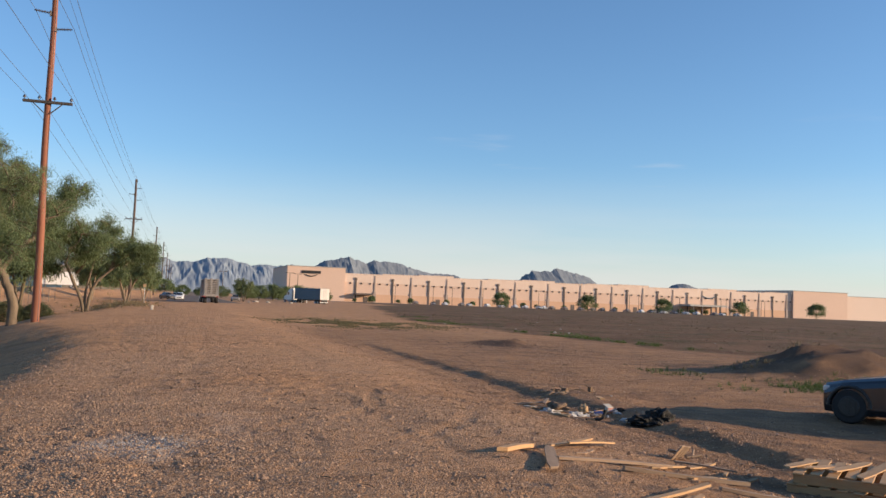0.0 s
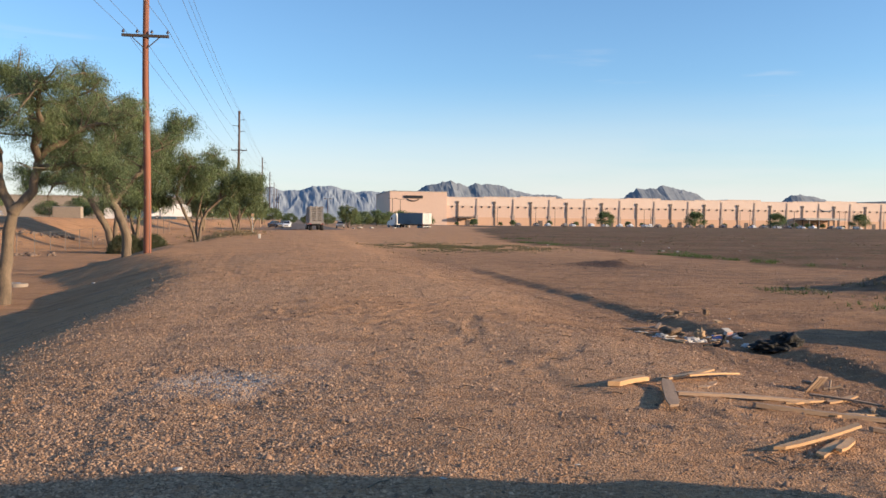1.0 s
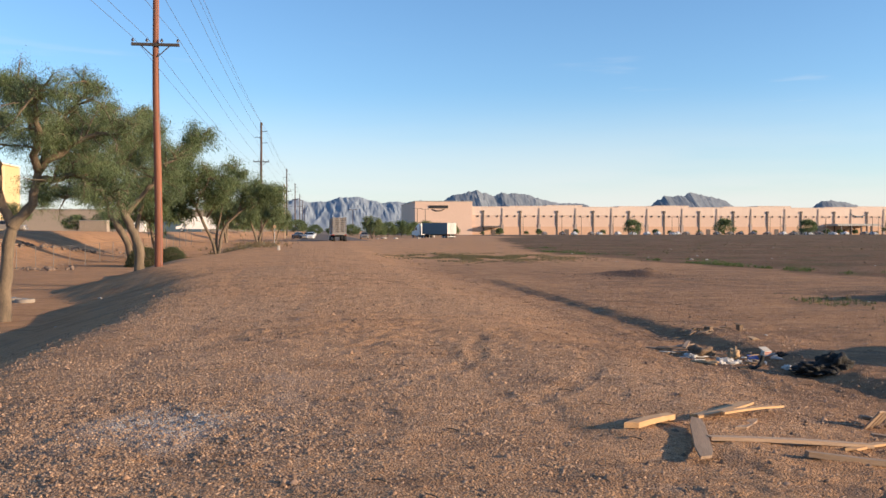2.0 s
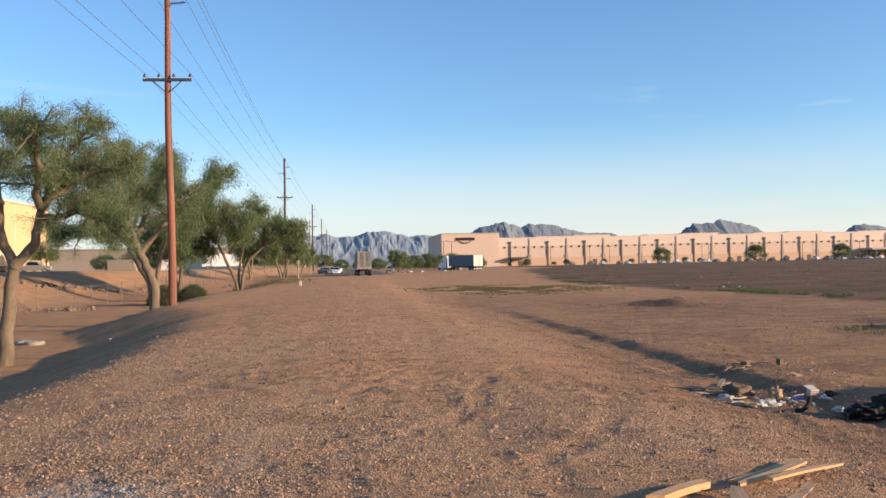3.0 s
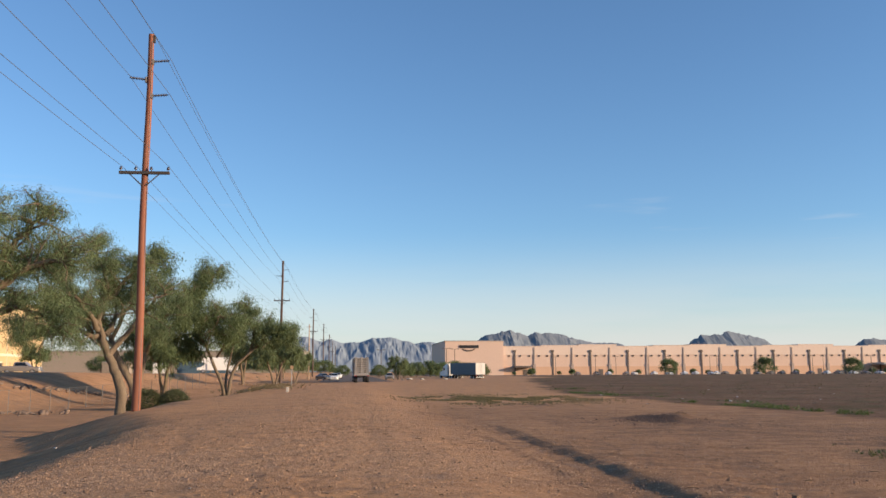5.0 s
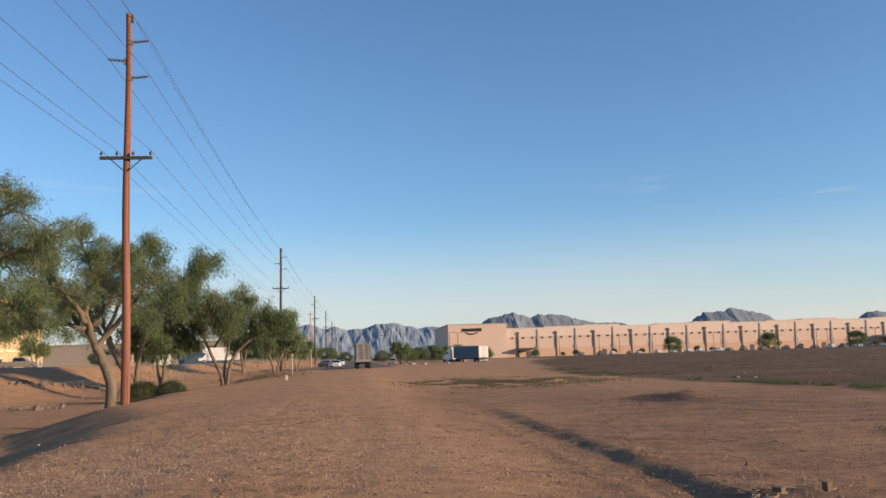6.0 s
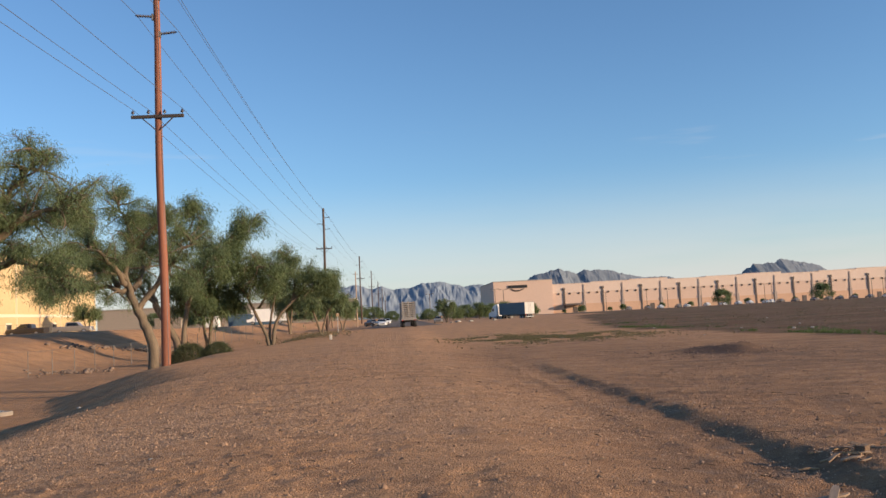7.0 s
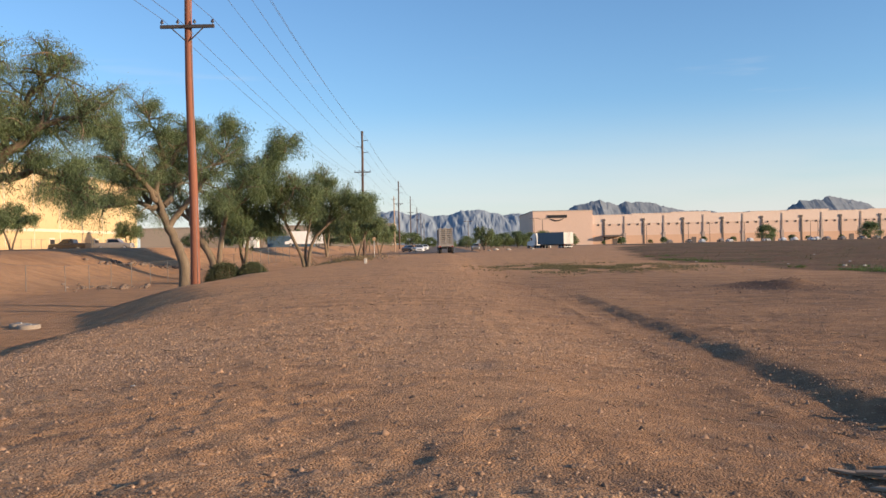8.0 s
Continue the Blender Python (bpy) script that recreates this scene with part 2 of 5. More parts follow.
dirty_concrete = material("dirty_concrete", (0.34, 0.28, 0.22), (0.24, 0.2, 0.16), rough=0.95, scale=3, fine=15, bump=0.4)
grey_load = material("grey_pallet_wood", (0.36, 0.335, 0.31), (0.24, 0.22, 0.2), rough=0.9, scale=2, fine=12)
cream_paint = material("dusty_white_paint", (0.6, 0.57, 0.52), (0.5, 0.47, 0.43), rough=0.6, scale=1.5, fine=20)
pale_stone_mat = material("pale_gravel", (0.5, 0.44, 0.37), (0.36, 0.31, 0.26), rough=0.95, scale=4, fine=25, bump=0.3, per_island=0.4)
concrete = material("concrete", (0.5, 0.46, 0.41), (0.4, 0.37, 0.33), rough=0.9, scale=1, fine=12)
# distance haze is mixed into both mountain colours as blue-grey
hazed_rock = material("hazed_rock", (0.215, 0.24, 0.265), (0.15, 0.178, 0.205), rough=1.0, scale=0.006, fine=0.03, bump=0)
far_hazed_rock = material("far_hazed_rock", (0.235, 0.28, 0.325), (0.2, 0.243, 0.287), rough=1.0, scale=0.006, fine=0.03, bump=0)

# ---- ground: one sheet out to the horizon ----
BERM_Y = (-60, 0, 16, 22, 37, 45, 60, 85, 105, 130)
BERM_X = (-5.6, -5.1, -4.9, -4.9, -6.0, -9.3, -9.7, -8.6, -8.5, -9.0)


FIELD_Y = (20, 30, 35, 41, 47, 56, 66, 81, 93, 123, 160, 200, 240)
FIELD_X = (27, 25.5, 23.6, 22.4, 22.2, 21.5, 20.8, 20.2, 21.4, 27, 33, 41, 58)
# centre, radius, first and last angle and depth of the curved tracks
TURNS = ((-3.2, 12.2, 4.5, -1.2, 1.3, 0.03), (-3.2, 12.2, 6.1, -1.1, 1.25, 0.026), (-9.0, 8.0, 8.6, -0.3, 0.9, 0.024), (-9.0, 8.0, 10.2, -0.3, 0.8, 0.024),
         (9.5, 10.5, 8.3, 2.2, 3.9, 0.024), (9.5, 10.5, 9.9, 2.2, 3.8, 0.024), (-14.0, 22.0, 15.2, -0.9, 0.3, 0.024), (-14.0, 22.0, 16.8, -0.9, 0.3, 0.024))


def ground_height(x, y):
    x, y = np.asarray(x, float), np.asarray(y, float)
    z = 0.1 * np.exp(-((x + 1.0) / 3.2) ** 2) * (1 - step(60, 120, y)) - 0.02
    # fall to the right of the crown, with the long rut and the low bank beside it
    near = step(-6, 6, y) * (1 - step(33, 42, y))
    wob = 0.045 * value_noise(y * 0.2, y * 0 + 3, 5) + 0.018 * value_noise(y * 1.9, x * 0.2, 8)
    fall = -0.30 * step(2.0, 5.7, x + wob) * (1 - step(70, 140, y))
    high = np.interp(y, (0, 10, 16, 22, 28, 34, 42), (0.12, 0.12, 0.113, 0.1, 0.078, 0.055, 0.02))
    rise = step(5.85, 6.45, x + wob + 0.015 * value_noise(y * 3.1, x * 0.5, 18))
    bank = high * (1 + 0.1 * value_noise(y * 0.4, x * 0.3, 6)) * rise * (1 - 0.85 * step(6.5, 9, x))
    lip = 0.035 * np.exp(-((x + wob - 5.15) / 0.2) ** 2) * (0.6 + 0.4 * value_noise(y * 1.7, y * 0 + 5, 7))
    z = z + fall + (bank + lip) * near
    # the basin on the left, its far bank and the raised yard behind
    edge = np.interp(y, BERM_Y, BERM_X) + 0.35 * value_noise(y * 0.25, y * 0 + 1, 2)
    d = edge - x
    shut = step(98, 128, y)
    basin = -0.29 * (np.sqrt(np.clip(d, -60, 60) ** 2 + 0.6) + np.clip(d, -60, 60)) / 2
    basin = np.maximum(basin, -np.interp(y, (55, 70, 82, 96), (1.42, 1.42, 1.4, 0.95))) * (1 - shut)
    z = z + basin
    yard = step(26, 40, -x + 0.12 * (y - 60)) * step(30, 60, y) + step(3, 26, d) * shut
    z = z + np.clip(yard, 0, 1) * (1.55 + 1.25 * (1 - shut))
    # dug-up heap
    z = z + (0.26 + 0.22 * value_noise(x * 1.7, y * 0.9, 73)) * np.exp(-(((x - 14.2) / 1.5) ** 2 + ((y - 38.4) / 1.3) ** 2))
    # dirt mound beside the parked car
    z = z + (0.9 + 0.3 * value_noise(x * 1.1, y * 1.1, 71) + 0.12 * value_noise(x * 3, y * 3, 72)) * np.exp(-(((x - 18.8) / 2.6) ** 2 + ((y - 21.0) / 2.2) ** 2)) + 0.6 * np.exp(-(((x - 22.5) / 3.5) ** 2 + ((y - 23) / 3) ** 2))
    # shallow wheel tracks and uneven soil
    fade = 1 / (1 + (np.maximum(y - 30, 0) / 40) ** 2)
    for xc, k in ((-3.4, 1), (-1.7, 1), (1.2, 0.8), (2.9, 0.8), (8.6, 1), (10.4, 1), (14.0, 0.8), (15.8, 0.8)):
        w = xc + 1.1 * value_noise(y * 0.09, y * 0 + xc, 9)
        z = z - 0.02 * k * np.exp(-((x - w) / 0.22) ** 2) * (0.5 + 0.5 * value_noise(y * 0.5, y * 0 + xc, 3))
    z = z + (0.02 * value_noise(x * 0.35, y * 0.35, 11) + 0.012 * value_noise(x * 1.1, y * 1.1, 12)
             + 0.007 * value_noise(x * 3.1, y * 3.1, 13) + 0.008 * value_noise(x * 7.3, y * 7.3, 14) * (0.6 + 0.6 * value_noise(x * 0.5, y * 0.4, 18)) + 0.011 * value_noise(x * 11.0, y * 11.0, 19) * (0.6 + 0.6 * value_noise(x * 0.5, y * 0.4, 18))) * (0.35 + 0.65 * fade)
    u = x * 0.9 - 0.3 * y + 1.4 * value_noise(x * 0.16, y * 0.16, 15)
    z = z + (0.009 * value_noise(u * 2.6, y * 0.3, 16) + 0.008 * value_noise((x * 0.8 + y * 0.55) * 3.3, (y - x) * 0.4, 17)) * step(-5, -3, x) * (1 - step(20, 40, y))
    # curved tyre tracks where vehicles have turned, with pushed-up shoulders and tread lumps
    for xc, yc, radius, a0, a1, deep in TURNS:
        r, ang = np.hypot(x - xc, y - yc), np.arctan2(y - yc, x - xc)
        off = r - radius - 0.05 * value_noise(ang * 2, ang * 0 + radius, 24)
        keep = step(a0, a0 + 0.25, ang) * (1 - step(a1 - 0.25, a1, ang)) * (0.6 + 0.5 * value_noise(ang * 5, ang * 0 + xc, 23))
        tread = 0.75 + 0.4 * value_noise(ang * radius * 5, r * 6, 25)
        z = z + 0.5 * deep * keep * tread * (0.75 * np.exp(-((np.abs(off) - 0.2) / 0.07) ** 2) - np.exp(-(off / 0.13) ** 2))
    # ploughed field
    field = step(0, 3, x - np.interp(y, FIELD_Y, FIELD_X)) * step(24, 30, y)
    z = z + field * (0.05 * value_noise(x * 0.9, y * 0.45, 21) + 0.06 * value_noise(x * 0.2, y * 0.2, 22)) * (1 - step(150, 300, y))
    return z


def zone_masks(x, y):
    n1, n2 = value_noise(x * 0.4, y * 0.4, 31), value_noise(x * 2.3, y * 2.3, 32)
    edge = np.interp(y, FIELD_Y, FIELD_X)
    field = step(-0.8, 1.2, x - edge + 1.2 * n1 + 0.5 * n2) * step(24, 29, y + n1)
    pale = np.clip(1.25 * np.exp(-(((x + 2.35) / 0.75) ** 2 + ((y - 7.2) / 0.8) ** 2)) - 0.3 + 0.45 * n2, 0, 1)
    pale = np.maximum(pale, np.clip(0.5 * np.exp(-(((x + 1.4) / 0.5) ** 2 + ((y - 9.0) / 1.2) ** 2)) - 0.2 + 0.3 * n2, 0, 1))
    road = step(0, 1.0, y - 150 + 5 * n1) * step(0, 1, x + 5.0) * (1 - step(8, 9, x))
    lot = step(330, 334, y) * step(30, 32, x)
    dark = np.clip(1.5 * np.exp(-(((x - 13.4) / 1.7) ** 2 + ((y - 37.7) / 2.8) ** 2)) - 0.3 + 0.6 * n2 * np.exp(-(((x - 13.2) / 3.5) ** 2 + ((y - 37.6) / 4) ** 2)), 0, 1)
    # heap: darker tone over the whole mound, with the loam mask below
    heap = 1.6 * np.exp(-(((x - 19.5) / 4.2) ** 2 + ((y - 21.5) / 3.2) ** 2)) - 0.25 + 0.5 * n2
    mud = 0.9 * np.exp(-(((x - 16.5) / 3.2) ** 2 + ((y - 25.5) / 2.2) ** 2)) - 0.3 + 0.6 * n2 + 0.2 * n1
    stubble = 0.75 * np.exp(-(((x - 11.5) / 4.0) ** 2 + ((y - 56.0) / 4.0) ** 2)) - 0.3 + 0.5 * n2
    dark = np.maximum(dark, np.clip(np.maximum(np.maximum(heap, mud), stubble), 0, 0.75))
    gravel = np.clip(0.62 + 0.7 * value_noise(x * 0.3, y * 0.2, 41) + 0.25 * value_noise(x * 1.3, y * 1.3, 42) - 0.08 * np.maximum(y - 14, 0) / 6, 0.12, 1) * (1 - step(3.8, 6, x)) * step(-5, -3, x)
    loam = step(2.0, 5.4, x + 0.8 * n1 + 0.3 * n2) * np.clip(0.75 + 0.4 * value_noise(x * 0.25, y * 0.12, 43), 0, 1) * (1 - step(30, 70, y))
    left = np.interp(y, BERM_Y, BERM_X) - x
    loam = np.maximum(loam, 0.25 * step(0.0, 3.0, left) * (1 - step(90, 125, y)))
    loam = np.maximum(loam, np.exp(-(((x - 18.8) / 3) ** 2 + ((y - 21.0) / 2.6) ** 2)))
    dust = step(11, 24, y + 3 * n1) * (1 - step(120, 170, y)) * step(-11, -6, x) * (1 - step(6, 26, x)) * np.clip(0.8 + 0.4 * value_noise(x * 0.2, y * 0.1, 44), 0, 1)
    return {"field": field, "pale": pale, "road": np.maximum(road, lot), "dark": dark, "gravel": gravel, "loam": loam, "dust": dust}


def spread(fine_from, fine_to, size, low, high, growth):
    mid = list(np.arange(fine_from, fine_to + size / 2, size))
    s, p, up = size, mid[-1], []
    while p < high:
        s *= growth
        p += s
        up.append(p)
    s, p, down = size, mid[0], []
    while p > low:
        s *= growth
        p -= s
        down.append(p)
    return np.array(down[::-1] + mid + up)


gx = spread(-5.5, 7.5, 0.042, -4700, 4700, 1.045)
gy = spread(2.5, 22.0, 0.05, -600, 4900, 1.035)
XX, YY = np.meshgrid(gx, gy)
ZZ = ground_height(XX, YY)
nx, ny = len(gx), len(gy)
me = bpy.data.meshes.new("ground")
co = np.stack([XX, YY, ZZ], -1).reshape(-1, 3)
ids = np.arange(nx * ny).reshape(ny, nx)
quads = np.stack([ids[:-1, :-1], ids[:-1, 1:], ids[1:, 1:], ids[1:, :-1]], -1).reshape(-1, 4)
me.vertices.add(len(co))
me.vertices.foreach_set("co", co.ravel())
me.loops.add(quads.size)
me.loops.foreach_set("vertex_index", quads.ravel())
me.polygons.add(len(quads))
me.polygons.foreach_set("loop_start", np.arange(0, quads.size, 4))
me.polygons.foreach_set("use_smooth", np.ones(len(quads), bool))
me.update(calc_edges=True)
for key, value in zone_masks(XX, YY).items():
    me.attributes.new(key, "FLOAT", "POINT").data.foreach_set("value", value.ravel().astype(np.float32))


def ground_material():
    mt = bpy.data.materials.new("desert_soil")
    mt.use_nodes = True
    n, l = mt.node_tree.nodes, mt.node_tree.links
    p = n["Principled BSDF"]
    p.inputs["Roughness"].default_value = 0.97
    p.inputs["Specular IOR Level"].default_value = 0.2
    tc = n.new("ShaderNodeTexCoord")

    def noise_at(scale, detail=5, rough=0.6):
        t = n.new("ShaderNodeTexNoise")
        t.inputs["Scale"].default_value, t.inputs["Detail"].default_value, t.inputs["Roughness"].default_value = scale, detail, rough
        l.new(tc.outputs["Object"], t.inputs["Vector"])
        return t.outputs["Fac"]

    def blend(fac, a, b):
        m = n.new("ShaderNodeMix")
        m.data_type = "RGBA"
        for key, val in (("Factor", fac), ("A", a), ("B", b)):
            if isinstance(val, tuple):
                m.inputs[key].default_value = (*val, 1)
            else:
                l.new(val, m.inputs[key])
        return m.outputs["Result"]

    def attr(name):
        a = n.new("ShaderNodeAttribute")
        a.attribute_name = name
        return a.outputs["Fac"]

    def ranged(v, a, b):
        r = n.new("ShaderNodeMapRange")
        r.inputs["From Min"].default_value, r.inputs["From Max"].default_value = a, b
        l.new(v, r.inputs["Value"])
        return r.outputs["Result"]

    def times(a, b):
        m = n.new("ShaderNodeMath")
        m.operation = "MULTIPLY"
        l.new(a, m.inputs[0])
        l.new(b, m.inputs[1]) if not isinstance(b, float) else setattr(m.inputs[1], "default_value", b)
        return m.outputs[0]

    fine, mid, big = noise_at(55, 6, 0.7), noise_at(5, 6), noise_at(0.35, 5)
    vor = n.new("ShaderNodeTexVoronoi")
    vor.inputs["Scale"].default_value = 48
    l.new(tc.outputs["Object"], vor.inputs["Vector"])
    soil = blend(ranged(mid, 0.35, 0.65), SOIL_A, SOIL_B)
    soil = blend(ranged(big, 0.4, 0.65), soil, SOIL_C)
    sep = n.new("ShaderNodeSeparateColor")
    l.new(vor.outputs["Color"], sep.inputs["Color"])
    stone = blend(ranged(sep.outputs["Red"], 0.1, 0.95), (0.24, 0.135, 0.075), (0.64, 0.43, 0.265))
    soil = blend(times(attr("gravel"), ranged(noise_at(9, 4), 0.3, 0.52)), soil, stone)
    soil = blend(times(ranged(noise_at(18, 4), 0.52, 0.66), 0.75), soil, (0.22, 0.128, 0.074))
    soil = blend(ranged(fine, 0.62, 0.74), soil, (0.23, 0.15, 0.11))
    soil = blend(times(attr("dust"), 0.75), soil, blend(ranged(mid, 0.3, 0.7), (0.57, 0.321, 0.166), (0.475, 0.261, 0.129)))
    soil = blend(times(attr("loam"), 0.95), soil, blend(ranged(mid, 0.35, 0.65), (0.35, 0.197, 0.106), (0.25, 0.139, 0.075)))
    soil = blend(times(times(ranged(noise_at(0.8, 7, 0.75), 0.46, 0.57), 0.8), attr("loam")), soil, (0.18, 0.107, 0.066))
    soil = blend(times(ranged(noise_at(1.3, 7, 0.75), 0.52, 0.66), 0.4), soil, (0.25, 0.145, 0.085))
    flat = n.new("ShaderNodeMapping")
    flat.inputs["Scale"].default_value = (0.4, 1.7, 1.0)
    streak = n.new("ShaderNodeTexNoise")
    streak.inputs["Scale"].default_value, streak.inputs["Detail"].default_value, streak.inputs["Roughness"].default_value = 0.9, 6, 0.7
    l.new(tc.outputs["Object"], flat.inputs["Vector"])
    l.new(flat.outputs["Vector"], streak.inputs["Vector"])
    soil = blend(times(ranged(streak.outputs["Fac"], 0.52, 0.62), 0.5), soil, (0.23, 0.13, 0.073))
    soil = blend(times(ranged(streak.outputs["Fac"], 0.46, 0.36), 0.22), soil, (0.57, 0.325, 0.17))
    pale_stone = blend(ranged(fine, 0.4, 0.6), (0.42, 0.36, 0.305), (0.6, 0.53, 0.45))
    soil = blend(attr("pale"), soil, pale_stone)
    earth = blend(ranged(mid, 0.35, 0.65), (0.125, 0.068, 0.038), (0.175, 0.098, 0.054))
    earth = blend(ranged(noise_at(0.35, 7, 0.7), 0.45, 0.6), earth, (0.105, 0.078, 0.036))
    earth = blend(ranged(noise_at(0.11, 6, 0.65), 0.5, 0.62), earth, (0.2, 0.115, 0.066))
    soil = blend(attr("field"), soil, earth)
    soil = blend(attr("dark"), soil, (0.095, 0.062, 0.046))
    tar = blend(ranged(mid, 0.35, 0.65), (0.13, 0.11, 0.095), (0.2, 0.16, 0.13))
    soil = blend(attr("road"), soil, tar)
    l.new(soil, p.inputs["Base Color"])
    b1, b2 = n.new("ShaderNodeBump"), n.new("ShaderNodeBump")
    b1.inputs["Strength"].default_value, b1.inputs["Distance"].default_value = 0.6, 0.035
    b2.inputs["Strength"].default_value, b2.inputs["Distance"].default_value = 0.9, 0.02
    l.new(mid, b1.inputs["Height"])
    l.new(fine, b2.inputs["Height"])
    l.new(b1.outputs["Normal"], b2.inputs["Normal"])
    b3 = n.new("ShaderNodeBump")
    b3.invert = True
    b3.inputs["Strength"].default_value, b3.inputs["Distance"].default_value = 1.0, 0.016
    l.new(vor.outputs["Distance"], b3.inputs["Height"])
    l.new(b2.outputs["Normal"], b3.inputs["Normal"])
    l.new(b3.outputs["Normal"], p.inputs["Normal"])
    return mt


SOIL_A, SOIL_B, SOIL_C = (0.53, 0.294, 0.147), (0.43, 0.227, 0.108), (0.55, 0.309, 0.156)
me.materials.append(ground_material())
ground = tagged(new("ground", me), "dry reddish desert soil with gravel, ruts and a brown field", "ground", kind="structure")


def gz(x, y):
    return float(ground_height(x, y))

# ---- mountains ----
def mountain(name, x0, x1, y, peaks, depth, mat, label, seed, rough=16.0, bulge=60.0):
    """A ridge: its skyline goes through the peaks (x, height); the flanks run down to the plain."""
    g = Geo()
    nx_, ny_ = 300, 26
    px, pz = [p[0] for p in peaks], [p[1] for p in peaks]
    vs = []
    for j in range(ny_ + 1):
        v = j / ny_                      # 0 at the foot in front, 0.7 at the crest
        for i in range(nx_ + 1):
            x = x0 + (x1 - x0) * i / nx_
            crest = float(np.interp(x, px, pz))
            k = (v / 0.7) ** 0.8 if v <= 0.7 else 1 - (v - 0.7) / 0.3
            spur = float(value_noise(x / 85 + v * 2.5, v * 2.0, seed)) * 0.55 + (0.5 - abs(float(value_noise(x / 48 - v * 3.0, v * 3.0, seed + 3)))) * 0.45 + float(value_noise(x / 19 + v * 4.0, v * 5.0, seed + 5)) * 0.3 + float(value_noise(x / 8, v * 11.0, seed + 8)) * 0.16
            z = crest * k * (1 + 0.25 * spur * (1 - v)) + rough * spur * k * (0.35 if v > 0.6 else 1)
            vs.append((x, y + depth * (v - 0.7) + bulge * spur * (1 - abs(v - 0.5)), max(z, -3) - (3 if j in (0, ny_) else 0)))
    w = nx_ + 1
    g.add(vs, [(j * w + i, j * w + i + 1, (j + 1) * w + i + 1, (j + 1) * w + i) for j in range(ny_) for i in range(nx_)])
    ob = part(name, g, mat)
    return tagged(ob, label, "mountain", "mountains on the horizon", "structure")


# air haze is painted in by the ridge materials, palest on the far range
mountain("mountain_range", -900, 760, 4600, ((-900, 60), (-620, 110), (-480, 150), (-380, 165), (-289, 179), (-229, 188), (-169, 166), (-93, 173), (-18, 155), (57, 157), (133, 175), (170, 177), (200, 186), (225, 181), (269, 165), (344, 152), (400, 160), (465, 154), (560, 166), (760, 60)), 500, far_hazed_rock, "long mountain range with blue-grey haze painted into its colour", 3, 5, 6)
mountain("mountain_peak", 520, 1560, 4500, ((520, 60), (610, 140), (677, 167), (722, 194), (781, 211), (815, 217), (840, 228), (865, 214), (899, 203), (934, 192), (982, 207), (1010, 203), (1047, 201), (1150, 186), (1253, 162), (1371, 147), (1450, 142), (1560, 50)), 420, hazed_rock, "bare rocky mountain with a pointed peak", 7, 9, 26)
mountain("mountain_butte", 1700, 2420, 4450, ((1700, 40), (1810, 158), (1869, 189), (1905, 184), (1943, 190), (1985, 196), (2016, 206), (2074, 193), (2147, 180), (2220, 167), (2420, 40)), 360, hazed_rock, "low dark rocky butte behind the warehouse", 11, 7, 24)
mountain("mountain_butte", 2600, 3180, 4400, ((2600, 30), (2725, 146), (2785, 173), (2830, 169), (2885, 162), (2969, 148), (3180, 30)), 300, hazed_rock, "low dark rocky butte behind the warehouse", 13, 6, 20)


# ---- long warehouse ----
WY = 370.0
ware = thing("warehouse", 150, WY, 0, label="long tan tilt-wall warehouse with dark downpipes and small wall lamps", category="building")


def wbox(name, x0, x1, z0, z1, y0, y1, mat, parent=ware, label="", c=0.0):
    g = Geo().box((x0 + x1) / 2 - 150, (y0 + y1) / 2 - WY, (z0 + z1) / 2, x1 - x0, y1 - y0, z1 - z0, c=c)
    return part(name, g, mat, parent, label)


BAY = 16.7
wbox("office_block", 41.4, 66.6, -1.5, 14.5, WY, WY + 60, wall_tan, label="tall blank corner block")
wbox("parapet_cap", 41.2, 66.8, 14.5, 14.75, WY - 0.2, WY + 60.2, roof_grey)
x = 66.6
k = 0
while x < 296:
    top = 12.6 + 0.35 * ((k % 3) - 1)
    wbox("wall_base", x, x + BAY, -1.5, 3.6, WY + 0.6, WY + 60, wall_orange)
    wbox("wall_panel", x, x + BAY, 3.6, 8.6, WY + 0.8, WY + 60, wall_tan)
    wbox("upper_wall", x, x + BAY, 8.6, top, WY + 0.7, WY + 60, wall_pale)
    wbox("parapet_cap", x, x + BAY, top, top + 0.2, WY + 0.6, WY + 60, wall_pale)
    xd = x + 5.0
    post = wbox("downpipe", xd - 0.28, xd + 0.28, -1, 9.6, WY + 0.42, WY + 0.6, pilaster_brown, label="dark brown downpipe")
    wbox("rain_head", xd - 0.65, xd + 0.45, 9.7, 10.7, WY + 0.3, WY + 0.7, pilaster_brown, post)
    slim = wbox("pilaster", x + 13.3, x + 13.8, -1, 11.8, WY + 0.48, WY + 0.6, pilaster_grey)
    wbox("plinth", x + 13.0, x + 14.1, -1, 4.6, WY + 0.35, WY + 0.48, pilaster_grey, slim)
    for xs in (xd - 2.4, xd + 2.4, x + 13.55 - 2.2, x + 13.55 + 2.2):
        wbox("wall_lamp", xs - 0.32, xs + 0.32, 7.85, 8.5, WY + 0.55, WY + 0.82, black_paint)
    if k % 2 == 0:
        wbox("entrance_door", x + 8.6, x + 10.4, -0.5, 2.4, WY + 0.45, WY + 0.6, pilaster_brown)
    x += BAY
    k += 1
wbox("east_block", x, x + 34, -1.5, 14.0, WY - 0.5, WY + 60, wall_tan, label="tall blank block at the far end")
wbox("parapet_cap", x - 0.2, x + 34.2, 14.0, 14.25, WY - 0.7, WY + 60.2, roof_grey)
wbox("east_wing", x + 34, x + 120, -1.5, 12.4, WY + 0.6, WY + 60, wall_pale)
